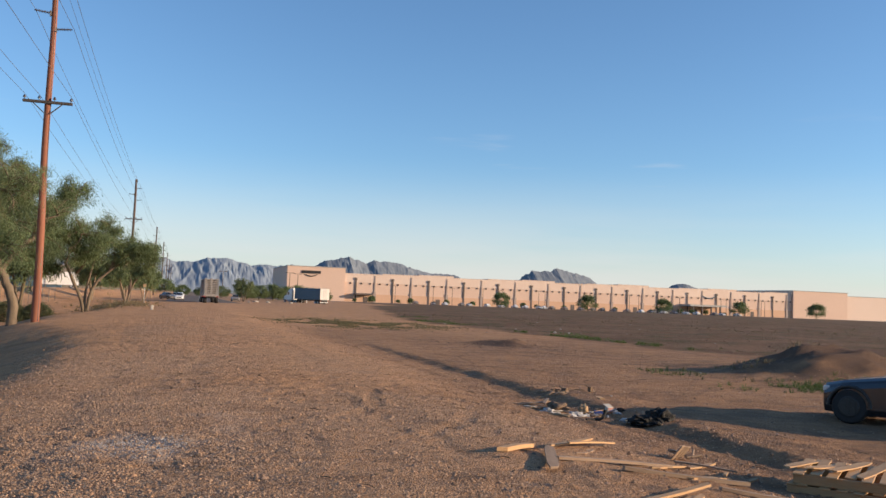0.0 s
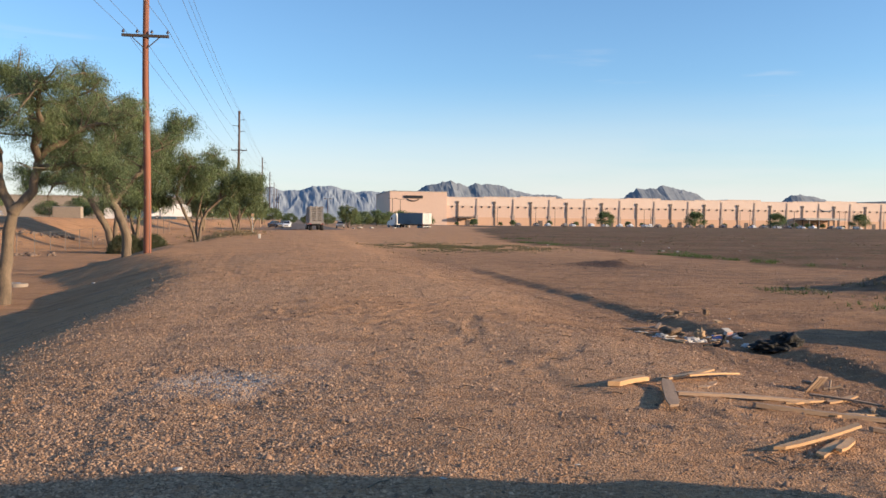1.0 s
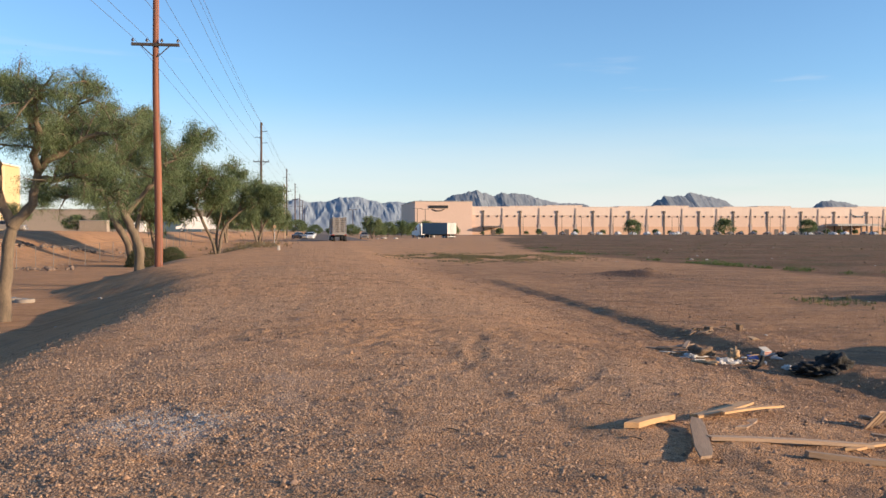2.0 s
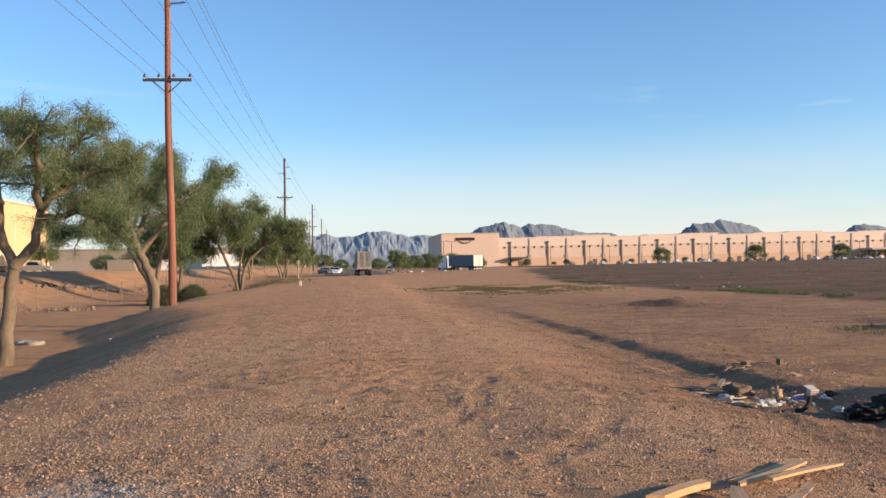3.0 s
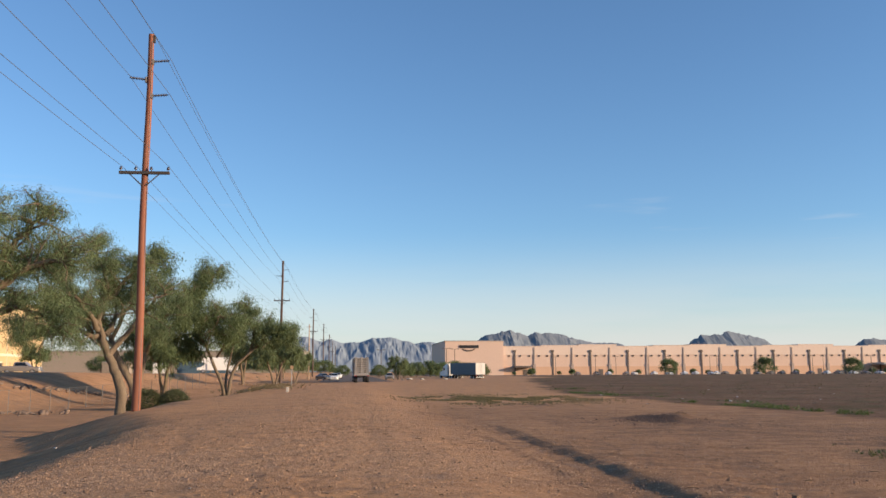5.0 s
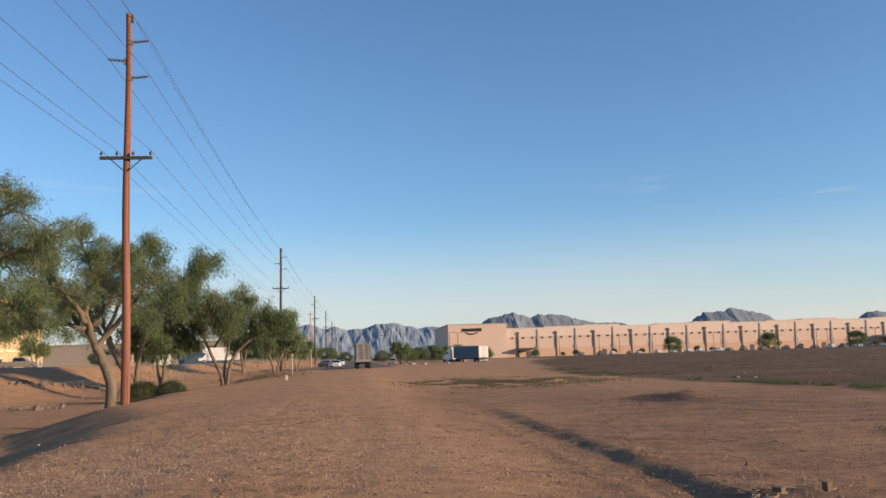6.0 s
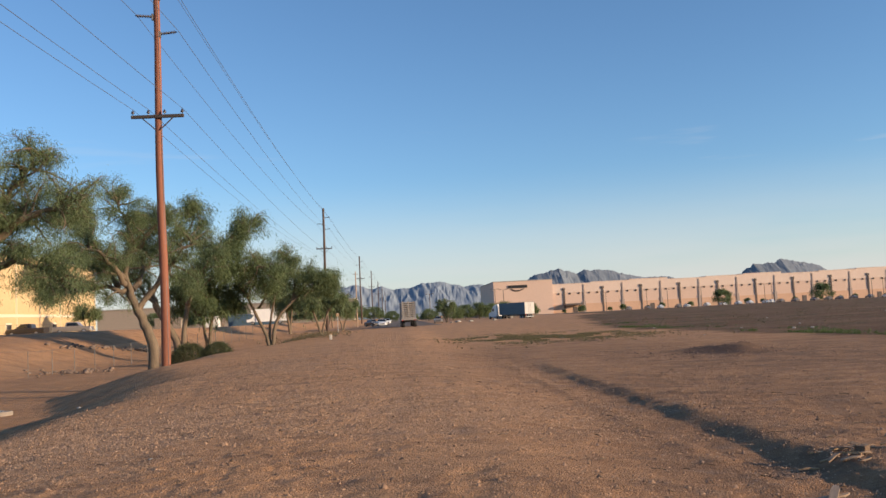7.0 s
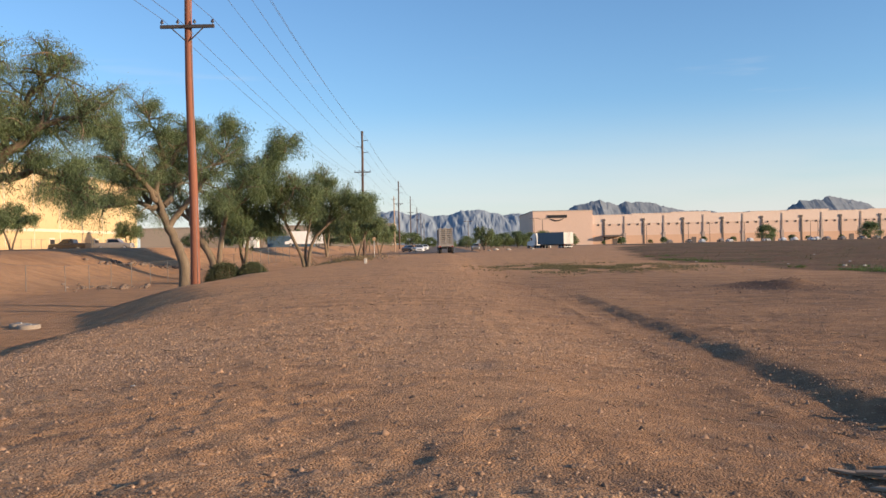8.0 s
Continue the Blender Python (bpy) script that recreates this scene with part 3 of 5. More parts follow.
wbox("parapet_cap", x + 34.2, x + 120, 12.4, 12.6, WY + 0.4, WY + 60, roof_grey)
# sign on the corner block: plain bar and arc
wbox("sign_lettering", 47.6, 55.8, 11.6, 12.8, WY - 0.3, WY, black_paint, label="dark sign lettering as a plain bar")


def arc(name, xc, zc, w, h, y, mat):
    g = Geo().tube([(xc - 150 + w * (i / 10 - 0.5), y - WY, zc - h * (1 - (i / 5 - 1) ** 2)) for i in range(11)], [0.1 + 0.16 * math.sin(math.pi * i / 10) for i in range(11)], 6)
    part(name, g, mat, ware)


arc("sign_arc", 51.6, 11.3, 5.5, 0.9, WY - 0.2, black_paint)
arc("sign_arc", 251.0, 9.6, 8.5, 1.3, WY + 0.4, blue_panel)
wbox("canopy", 234, 255, 4.0, 4.9, WY - 9, WY + 0.6, roof_grey, label="pale entrance canopy")
for xs in (236, 241, 246, 251):
    wbox("canopy_column", xs, xs + 0.6, -1, 4.0, WY - 8.6, WY - 8.0, pilaster_brown)
wbox("canopy", 71, 78.5, 3.2, 3.9, WY - 3, WY + 0.6, pilaster_brown, label="dark door canopy")

# ---- yellow building across the basin ----
ybl = thing("yellow_building", -60.6, 150, 1.4, label="large sunlit yellow stucco industrial building", category="building")
part("lower_wall", Geo().box(-30, -12, 1.2, 60, 94, 4.4), wall_yellow, ybl)
part("upper_wall", Geo().box(-30.15, -12, 8.3, 60, 94, 9.8), wall_yellow, ybl)
part("band_course", Geo().box(-30, -12, 3.55, 60.25, 94.25, 0.5, c=0.05), wall_cream, ybl)
part("parapet_cap", Geo().box(-30, -12, 13.3, 60.3, 94.3, 0.3, c=0.05), wall_cream, ybl)
for yy in (-40, -22, -4, 14, 26):
    d = part("service_door", Geo().box(0.08, yy, 0.9, 0.2, 1.6, 2.4), black_paint, ybl)
    part("door_frame", Geo().box(0.05, yy, 1.0, 0.12, 2.0, 2.8), wall_cream, d)
for yy in range(-55, 36, 9):
    part("wall_joint", Geo().box(-0.03, yy, 7.0, 0.28, 0.14, 12.0), wall_cream, ybl)

# ---- power line ----
def utility_pole(height, wood, thick=0.21, drop=7.15):
    p = thing("utility_pole", 0, 0, 0)
    g = Geo()
    pts, rad = [], []
    for i in range(15):
        z = -0.6 + (height + 0.6) * i / 14
        pts.append((0.03 * math.sin(z * 0.5), 0.03 * math.cos(z * 0.37), z))
        rad.append(thick * (1 - 0.36 * i / 14) * (1 + 0.02 * math.sin(z * 3)))
    g.tube(pts, rad, 16)
    part("pole_shaft", g, wood, p)
    zc = height - drop
    arm = part("crossarm", Geo().box(0, -0.22, zc, 2.4, 0.12, 0.15, c=0.015), dark_arm, p, "dark weathered timber crossarm")
    for s in (-1, 1):
        part("brace", Geo().tube([(s * 0.72, -0.22, zc - 0.05), (s * 0.1, -0.2, zc - 0.62)], 0.028, 6), dark_arm, arm)
    for x in (-1.12, -0.42, 0.32, 1.12):
        pin = Geo().tube([(x, -0.22, zc + 0.06), (x, -0.22, zc + 0.17)], 0.02, 6)
        pin.tube([(x, -0.22, zc + 0.16), (x, -0.22, zc + 0.2), (x, -0.22, zc + 0.26), (x, -0.22, zc + 0.31)], [0.075, 0.085, 0.05, 0.03], 8)
        part("pin_insulator", pin, porcelain, arm)
    for s, z in ((1, height - 1.45), (-1, height - 2.38), (1, height - 3.22)):
        rod = Geo().tube([(s * 0.12, 0, z + 0.02), (s * 0.95, 0, z + 0.1)], 0.03, 8)
        for i in range(9):
            xx = s * (0.25 + 0.075 * i)
            zz = z + 0.02 + 0.08 * (abs(xx) - 0.12) / 0.83
            rod.tube([(xx - 0.012, 0, zz), (xx + 0.012, 0, zz)], [0.085, 0.06], 8)
        part("post_insulator", rod, porcelain, p, "dark ribbed horizontal post insulator")
        part("insulator_base", Geo().box(s * 0.16, 0, z, 0.08, 0.16, 0.3, c=0.015), dull_steel, p)
    part("top_bracket", Geo().box(0.16, 0, height - 0.25, 0.14, 0.12, 0.4, c=0.02), dark_arm, p)
    part("ground_wire", Geo().tube([(0.16, -0.13, 0.05), (0.14, -0.12, height * 0.5), (0.1, -0.1, height - 0.4)], 0.012, 5), wire_metal, p)
    return p


POLES = [(-9.1, -48, 18.6), (-9.14, 45.75, 18.65), (-9.39, 135.2, 18.2), (-9.0, 240.0, 18.4), (-9.0, 335, 18.5), (-9.0, 430, 18.5), (-9.0, 520, 18.5), (-9.0, 620, 18.5)]
first = utility_pole(18.6, pole_wood)
first.matrix_basis = pose(-9.14, 45.75, gz(-9.14, 45.75) - 0.02, 0.0, -0.2, 0)
tagged(first, "tall reddish-brown timber power pole with one crossarm", "power pole", "power poles along the track")
rest = utility_pole(18.4, old_pole_wood, 0.23, 6.1)
rest.matrix_basis = pose(-9.39, 135.2, 0.1)
tagged(rest, "distant grey-brown timber power pole with one crossarm", "power pole", "power poles along the track")
copy_thing(first, pose(-9.0, -48, gz(-9, -48)))
for xx, yy, hh in POLES[3:]:
    copy_thing(rest, pose(xx, yy, gz(xx, yy) - 0.05))
# a shorter, thinner street pole beside the third pole, and a sign post
slim_pole = thing("street_pole", -8.2, 200, gz(-8.2, 200), label="thin pale timber street pole", category="pole")
part("pole_shaft", Geo().tube([(0, 0, -0.3), (0, 0, 6), (0, 0, 12.4)], [0.15, 0.13, 0.1], 10), grey_wood, slim_pole)
part("crossarm", Geo().box(0, -0.12, 11.8, 1.2, 0.09, 0.1, c=0.01), grey_wood, slim_pole)


def wire(points, sag, name, label, r):
    g = Geo()
    line = []
    for a, b in zip(points[:-1], points[1:]):
        a, b = Vector(a), Vector(b)
        for i in range(16):
            u = i / 16
            line.append(a.lerp(b, u) - Vector((0, 0, 4 * sag * u * (1 - u))))
    line.append(Vector(points[-1]))
    g.tube(line, r, 5)
    return tagged(part(name, g, wire_metal), label, "power line", "overhead wires")


def along(dx, dz, dy=0.0):
    return [(px + dx, py + dy, gz(px, py) + (dz if i < 2 else dz - 0.2)) for i, (px, py, h) in enumerate(POLES)]


for dx, dz in ((0.97, 17.25), (-0.95, 16.32), (0.97, 15.48)):
    wire(along(dx, dz), 0.9, "power_line", "thin dark high-voltage overhead wire", 0.013)
wire(along(0.16, 18.45), 0.9, "power_line", "thin dark overhead shield wire", 0.011)
for dx in (-1.12, -0.42, 1.12):
    wire(along(dx, 11.75, -0.22), 0.7, "power_line", "thin pale distribution wire on the crossarm", 0.011)

# ---- desert trees ----
def branch_path(rng, start, direction, length, n, wander, up):
    pts, d = [Vector(start)], Vector(direction).normalized()
    for i in range(n):
        d = (d + Vector((rng.gauss(0, wander), rng.gauss(0, wander), rng.gauss(0, wander) + up))).normalized()
        pts.append(pts[-1] + d * (length / n))
    return pts


def sprays(rng, tips, count, spread_r, size, droop, share=None):
    """Feathery hanging sprigs round the twig ends: one thin leaf strip each, bent in the middle."""
    m = len(tips)
    pick = rng.integers(0, m, count) if share is None else rng.choice(m, count, p=share)
    base = np.array([tuple(t) for t in tips])[pick] + rng.normal(0, 1, (count, 3)) * np.array(spread_r)
    base[:, 2] -= np.abs(rng.normal(0, spread_r[2] * 1.2, count))
    ang, pit = rng.uniform(0, 2 * np.pi, count), rng.normal(droop, 0.5, count)
    ln = size * rng.uniform(0.6, 1.5, count)
    d = np.stack([np.cos(ang) * np.cos(pit), np.sin(ang) * np.cos(pit), np.sin(pit)], 1)
    side = np.cross(d, rng.normal(0, 1, (count, 3)))
    side /= np.linalg.norm(side, axis=1, keepdims=True) + 1e-6
    wd = (ln * rng.uniform(0.05, 0.09, count))[:, None]
    mid = base + d * (ln * 0.5)[:, None]
    end = base + d * ln[:, None] + np.array([0, 0, -1.0]) * (ln * 0.25)[:, None]
    v = np.concatenate([base - side * wd * 0.3, base + side * wd * 0.3, mid + side * wd, mid - side * wd, end], 0)
    i = np.arange(count)
    faces = [(a, a + count, a + 2 * count, a + 3 * count) for a in range(count)] + [(a + 3 * count, a + 2 * count, a + 4 * count) for a in range(count)]
    return v, faces


def desert_tree(seed, trunks, limbs, leaves, mat=None, leaf=0.12, reach=1.5, base_r=0.11, puff=(0.17, 0.17, 0.1)):
    """trunks: (points, radius); limbs: the main branches as points. Side branches and twigs grow from the limbs and carry the leaves in uneven tufts."""
    rng, nrng = random.Random(seed), np.random.default_rng(seed)
    t = thing("tree", 0, 0, 0)
    tips, weight = [], []

    def bend(pts, n, amount):
        pts = [Vector(p) for p in pts]
        out = []
        for k, (a, b) in enumerate(zip(pts[:-1], pts[1:])):
            before, after = pts[max(k - 1, 0)], pts[min(k + 2, len(pts) - 1)]
            for i in range(n):
                u = i / n
                p = 0.5 * (2 * a + (b - before) * u + (2 * before - 5 * a + 4 * b - after) * u * u + (3 * a - before - 3 * b + after) * u ** 3)
                out.append(p + Vector((rng.gauss(0, amount), rng.gauss(0, amount), rng.gauss(0, amount))) * (0 if k == 0 and i == 0 else 1))
        return out + [pts[-1]]

    for pts, r in trunks:
        fine = bend(pts, 4, r * 0.1)
        n = len(fine)
        part("trunk", Geo().tube(fine, [r * (1.3 if i == 0 else 1) * (1 - 0.38 * i / n) * (1 + 0.06 * math.sin(i * 2.3)) for i in range(n)], 10), bark, t)
    for pts in limbs:
        main = bend(pts, 4, 0.05 * reach)
        n = len(main) - 1
        g = Geo().tube(main, [base_r * (1 - 0.82 * i / n) + 0.012 for i in range(n + 1)], 7)
        for j in range(max(2, n // 4), n + 1):
            u = j / n
            for q in range(2 if u < 0.8 else 3):
                way = (main[j] - main[j - 1]).normalized() * 0.7 + Vector((rng.gauss(0, 0.75), rng.gauss(0, 0.75), rng.gauss(0.22, 0.5)))
                ln = reach * rng.uniform(0.55, 1.15) * (1.1 - 0.35 * u)
                sub = branch_path(rng, main[j], way, ln, 6, 0.2, -0.03)
                g.tube(sub, [base_r * 0.3 * (1 - 0.85 * i / 6) + 0.006 for i in range(7)], 5, cap=False)
                full = math.exp(rng.gauss(0, 0.75))
                for w in range(2, 7):
                    for _ in range(2):
                        tw = branch_path(rng, sub[w], (sub[w] - sub[w - 1]).normalized() + Vector((rng.gauss(0, 0.8), rng.gauss(0, 0.8), rng.gauss(0.05, 0.5))), reach * rng.uniform(0.18, 0.36), 4, 0.25, -0.1)
                        g.tube(tw, [0.011, 0.009, 0.007, 0.005, 0.003], 3, cap=False)
                        tips += tw[1:]
                        weight += [full * rng.uniform(0.3, 1.4)] * 4
        part("limb", g, bark, t)
    pick = np.array(weight)
    v, f = sprays(nrng, tips, leaves, puff, leaf, -0.55, pick / pick.sum())
    me_ = bpy.data.meshes.new("crown")
    me_.from_pydata(v.tolist(), [], f)
    part("crown", me_, mat or foliage, t, "fine feathery grey-green foliage")
    return t


def place_tree(t, x, y, rz=0.0, dz=-0.08, scale=1.0, label="", group="trees along the basin"):
    t.matrix_basis = pose(x, y, gz(x, y) + dz, 0, 0, rz)
    t.scale = (scale, scale, scale)
    return tagged(t, label, "tree", group)


tree_a = place_tree(desert_tree(
    11,
    [([(0, 0, -0.2), (0.05, 0, 1.73), (0.35, 0, 3.65)], 0.27), ([(0.33, 0, 3.5), (0.95, 0, 4.25), (1.25, 0, 5.55)], 0.2), ([(0.33, 0, 3.55), (-0.15, 0.1, 4.45), (-0.2, 0.2, 5.75)], 0.19)],
    [[(1.25, 0, 5.45), (1.6, 0.3, 6.55), (2.3, 0.3, 7.75), (2.9, 0.2, 8.55)], [(1.2, 0, 5.45), (2.2, -0.3, 6.15), (3.2, -0.4, 6.65), (4, -0.3, 6.95)], [(1.25, 0, 5.45), (0.9, 0.5, 6.65), (0.4, 0.8, 7.85), (0.2, 0.9, 8.75)],
     [(1.1, 0, 4.95), (2.1, -0.3, 5.25), (3, -0.4, 5.15), (3.7, -0.4, 4.65)], [(1.2, 0, 5.45), (1.5, -1.2, 6.45), (1.8, -2.2, 7.35), (2, -2.8, 7.85)], [(1.2, 0, 5.45), (1.8, 1.4, 6.55), (2.6, 2.6, 7.45)],
     [(-0.2, 0.2, 5.65), (-1.2, 0, 6.65), (-2.2, 0, 7.65), (-3, 0, 8.15)], [(-0.2, 0.2, 5.65), (-0.4, -0.8, 6.85), (-0.6, -1.6, 8.05)], [(-0.2, 0.2, 5.65), (-1.5, 0.5, 6.05), (-3, 0.8, 6.45), (-4, 0.8, 6.25)], [(-0.2, 0.2, 5.65), (-0.8, 1.6, 6.85), (-1, 2.8, 7.65)]],
    140000, leaf=0.09, reach=1.45, base_r=0.14), -12.0, 31.8, label="crooked desert tree with a forked trunk beside the track")
tree_b = place_tree(desert_tree(
    23,
    [([(0, 0, -0.2), (-0.05, 0, 1.4), (-0.5, 0, 2.6), (-1.0, 0, 3.7)], 0.27), ([(-0.7, 0, 3.0), (-0.1, 0.1, 3.8), (0.5, 0.2, 4.5)], 0.16)],
    [[(-1.0, 0, 3.6), (-1.6, 0, 4.15), (-2.8, 0.2, 4.1), (-4.2, 0.3, 4.0), (-5.0, 0.3, 4.7)], [(-1.0, 0, 3.6), (-1.3, 0.2, 5.1), (-1.0, 0.3, 6.4), (-1.3, 0.3, 7.5), (-1.8, 0.2, 8.4)],
     [(-1.2, 0, 4.4), (-2.1, -0.3, 5.4), (-2.8, -0.4, 6.6), (-3.1, -0.4, 7.5)], [(0.4, 0.2, 4.4), (1.0, 0.3, 5.2), (1.8, 0.3, 6.2)], [(-1.1, 0.3, 5.8), (-0.2, 0.5, 6.7), (0.5, 0.5, 7.6)],
     [(-0.9, 0.1, 4.0), (-0.6, 1.6, 5.2), (-0.4, 2.8, 6.1)], [(-1.2, 0, 4.2), (-1.6, -1.5, 5.2), (-2.0, -2.6, 5.8)], [(-1.6, 0.1, 4.1), (-2.6, 0.8, 5.0), (-3.7, 1.0, 5.6)]],
    115000, leaf=0.105, reach=1.5, base_r=0.14), -11.0, 50.4, scale=1.07, label="desert tree with a leaning pale trunk beside a power pole")
tree_c = place_tree(desert_tree(
    37,
    [([(0, 0, -0.2), (-0.3, 0.1, 1.2), (-0.85, 0.1, 2.4), (-1.8, 0.2, 4.5)], 0.17), ([(0.1, 0, -0.2), (0.5, 0, 2.0), (1.0, 0, 3.0), (1.9, 0, 3.9)], 0.16), ([(0, 0.1, 0), (0, 0.2, 2.0), (0.5, 0.3, 4.6)], 0.12)],
    [[(-1.8, 0.2, 4.4), (-2.5, 0, 5.6), (-2.9, 0, 6.8)], [(-1.8, 0.2, 4.4), (-1.2, 0.3, 6.0), (-0.3, 0.3, 7.4)], [(1.9, 0, 3.9), (2.2, 0.2, 5.4), (1.8, 0.3, 6.8), (1.6, 0.3, 7.9)], [(1.9, 0, 3.9), (3.2, 0, 4.8), (4.2, 0, 5.3), (4.9, 0, 5.5)],
     [(1.9, 0, 3.9), (2.9, 0.6, 5.4), (3.6, 0.8, 6.4)], [(-0.8, 0, 3.6), (0.2, -1.5, 5.0), (0.9, -2.4, 6.2)], [(0.5, 0.3, 4.5), (0.6, 1.8, 5.6), (0.8, 2.8, 6.6)]],
    60000, foliage, 0.19, reach=1.7, puff=(0.26, 0.26, 0.16)), -11.2, 90.6, scale=1.15, label="wide desert tree with several thin trunks on the bank")
tree_d = place_tree(desert_tree(
    41,
    [([(0, 0, -0.3), (-0.3, 0, 1.4), (-1.5, 0, 3.6), (-1.9, 0, 4.9)], 0.3), ([(0.1, 0, -0.2), (0.3, 0, 2.5), (0.9, 0.2, 5.1)], 0.2)],
    [[(-1.9, 0, 4.8), (-2.6, 0, 6.8), (-2.4, 0, 8.8), (-2.0, 0, 10.2)], [(-1.9, 0, 4.8), (-0.8, 0.3, 7.2), (0.6, 0.5, 9.2), (1.3, 0.5, 10.6)], [(0.9, 0.2, 5.0), (2.5, 0.4, 7.2), (4.0, 0.4, 8.8), (5.0, 0.3, 9.6)],
     [(0.9, 0.2, 5.0), (2.8, 0, 5.9), (4.6, 0, 6.4), (5.8, -0.2, 6.4)], [(0.9, 0.2, 5.0), (1.6, 1.5, 7.0), (2.5, 3.0, 8.6)], [(-1.6, 0, 4.0), (-2.8, -0.5, 5.6), (-3.8, -0.5, 6.8)], [(0.5, 0, 4.0), (1.5, -1.8, 5.6), (2.8, -2.8, 7.2)]],
    68000, foliage_dark, 0.2, reach=2.1, base_r=0.15, puff=(0.28, 0.28, 0.18)), -18.6, 86.0, scale=1.28, label="tall dark desert tree with leaning trunks in the basin")


def copy_tree(src, x, y, rz, scale, label, group="trees along the basin"):
    o = copy_thing(src, pose(x, y, gz(x, y) - 0.08, 0, 0, rz))
    o.scale = (scale, scale, scale)
    return tagged(o, label, "tree", group)


# a lighter tree of the same kind for places far off
tree_e = place_tree(desert_tree(
    53,
    [([(0, 0, -0.2), (-0.3, 0, 1.2), (-0.9, 0, 3.0)], 0.18), ([(0.1, 0, -0.2), (0.5, 0.1, 1.5), (1.1, 0.2, 3.2)], 0.15)],
    [[(-0.9, 0, 2.9), (-1.8, 0.2, 4.2), (-2.8, 0.3, 5.0)], [(-0.9, 0, 2.9), (-0.6, 0.4, 4.6), (-0.2, 0.6, 6.2)], [(1.1, 0.2, 3.1), (2.1, -0.2, 4.2), (3.1, -0.3, 4.8)], [(1.1, 0.2, 3.1), (1.3, 0.8, 4.8), (1.2, 1.4, 6.0)],
     [(-0.9, 0, 2.9), (-0.8, -1.3, 4.0), (-0.6, -2.3, 4.8)], [(1.1, 0.2, 3.1), (0.8, 1.6, 4.2), (0.5, 2.6, 5.0)]],
    10000, foliage, 0.4, reach=1.5, puff=(0.28, 0.28, 0.2)), -9.0, 120.0, label="small desert tree beside a distant power pole")
copy_tree(tree_e, -17.6, 93.0, 120, 1.25, "slender desert tree behind round shrubs")
copy_tree(tree_e, -14.0, 128.0, 70, 1.1, "desert tree with low foliage at the end of the basin")
copy_tree(tree_e, -7.6, 143.0, 210, 0.8, "small desert tree beyond a distant power pole")
copy_tree(tree_e, -12.0, 165.0, 10, 0.9, "distant desert tree on the roadside")
copy_tree(tree_e, -13.0, 190.0, 80, 0.9, "distant desert tree on the roadside")
copy_tree(tree_e, -52.5, 158.0, 150, 0.75, "young desert tree beside the yellow building", "trees in the yard")
copy_tree(tree_e, -47.3, 106.0, 30, 0.8, "green tree on the bank before the yellow building", "trees in the yard")
copy_tree(tree_e, -40.0, 210.0, 30, 0.8, "distant green tree in the yard", "trees in the yard")
copy_tree(tree_e, -33.0, 222.0, 80, 0.65, "distant green tree in the yard", "trees in the yard")
copy_tree(tree_e, 11.6, 195.0, 140, 0.75, "bushy desert tree standing before a far hedge", "far roadside trees")

# rounder trees far off: one crown of clumps and leaves
def round_tree(seed, r, h, leaves=5000, trunk=True):
    rng, nrng = random.Random(seed), np.random.default_rng(seed)
    t = thing("tree", 0, 0, 0)
    if trunk:
        part("trunk", Geo().tube([(0, 0, -0.2), (0.05, 0, h * 0.25), (0, 0.05, h * 0.55)], [0.16, 0.12, 0.06], 7), bark, t)
    tips = []
    for i in range(46):
        a, b = rng.uniform(0, 6.28), rng.uniform(-0.7, 1.4)
        q = rng.uniform(0.55, 1.0) * r
        tips.append(Vector((math.cos(a) * math.cos(b) * q, math.sin(a) * math.cos(b) * q, h * 0.56 + math.sin(b) * h * 0.4 * rng.uniform(0.7, 1.05))))
    v, f = sprays(nrng, tips, leaves, (r * 0.13, r * 0.13, h * 0.06), 0.5, -0.2)
    c = bpy.data.meshes.new("crown")
    c.from_pydata(v.tolist(), [], f)
    part("crown", c, foliage_dark, t)
    return t


lot_tree = round_tree(5, 3.1, 5.0, 6000)
lot_tree.matrix_basis = pose(125, 331, gz(125, 331))
lot_tree.scale = (1.25, 1.25, 1.25)
tagged(lot_tree, "round green tree in the warehouse parking lot", "tree", "parking lot trees")
for xx, yy, s in ((164.5, 331, 1.35), (201, 331, 1.3), (240, 331, 1.3), (282, 331, 1.4)):
    o = copy_thing(lot_tree, pose(xx, yy, gz(xx, yy), 0, 0, xx * 7))
    o.scale = (s, s, s)
small_tree = round_tree(8, 1.7, 3.0, 2500)
small_tree.matrix_basis = pose(77, 362, gz(77, 362))
tagged(small_tree, "small dark shrub at the foot of the warehouse", "shrub", "shrubs along the warehouse")
rnd = random.Random(4)
for i in range(24):
    xx = 70 + i * 8.3 + rnd.uniform(-2.5, 2.5)
    o = copy_thing(small_tree, pose(xx, 360 + rnd.uniform(-3, 3), 0, 0, 0, rnd.uniform(0, 360)))
    s = rnd.uniform(0.45, 0.9)
    o.scale = (s, s, s)
hedge_tree = round_tree(9, 3.4, 4.6, 6000)
hedge_tree.matrix_basis = pose(17, 262, gz(17, 262))
tagged(hedge_tree, "dark green tree in a far roadside row", "tree", "far roadside trees")
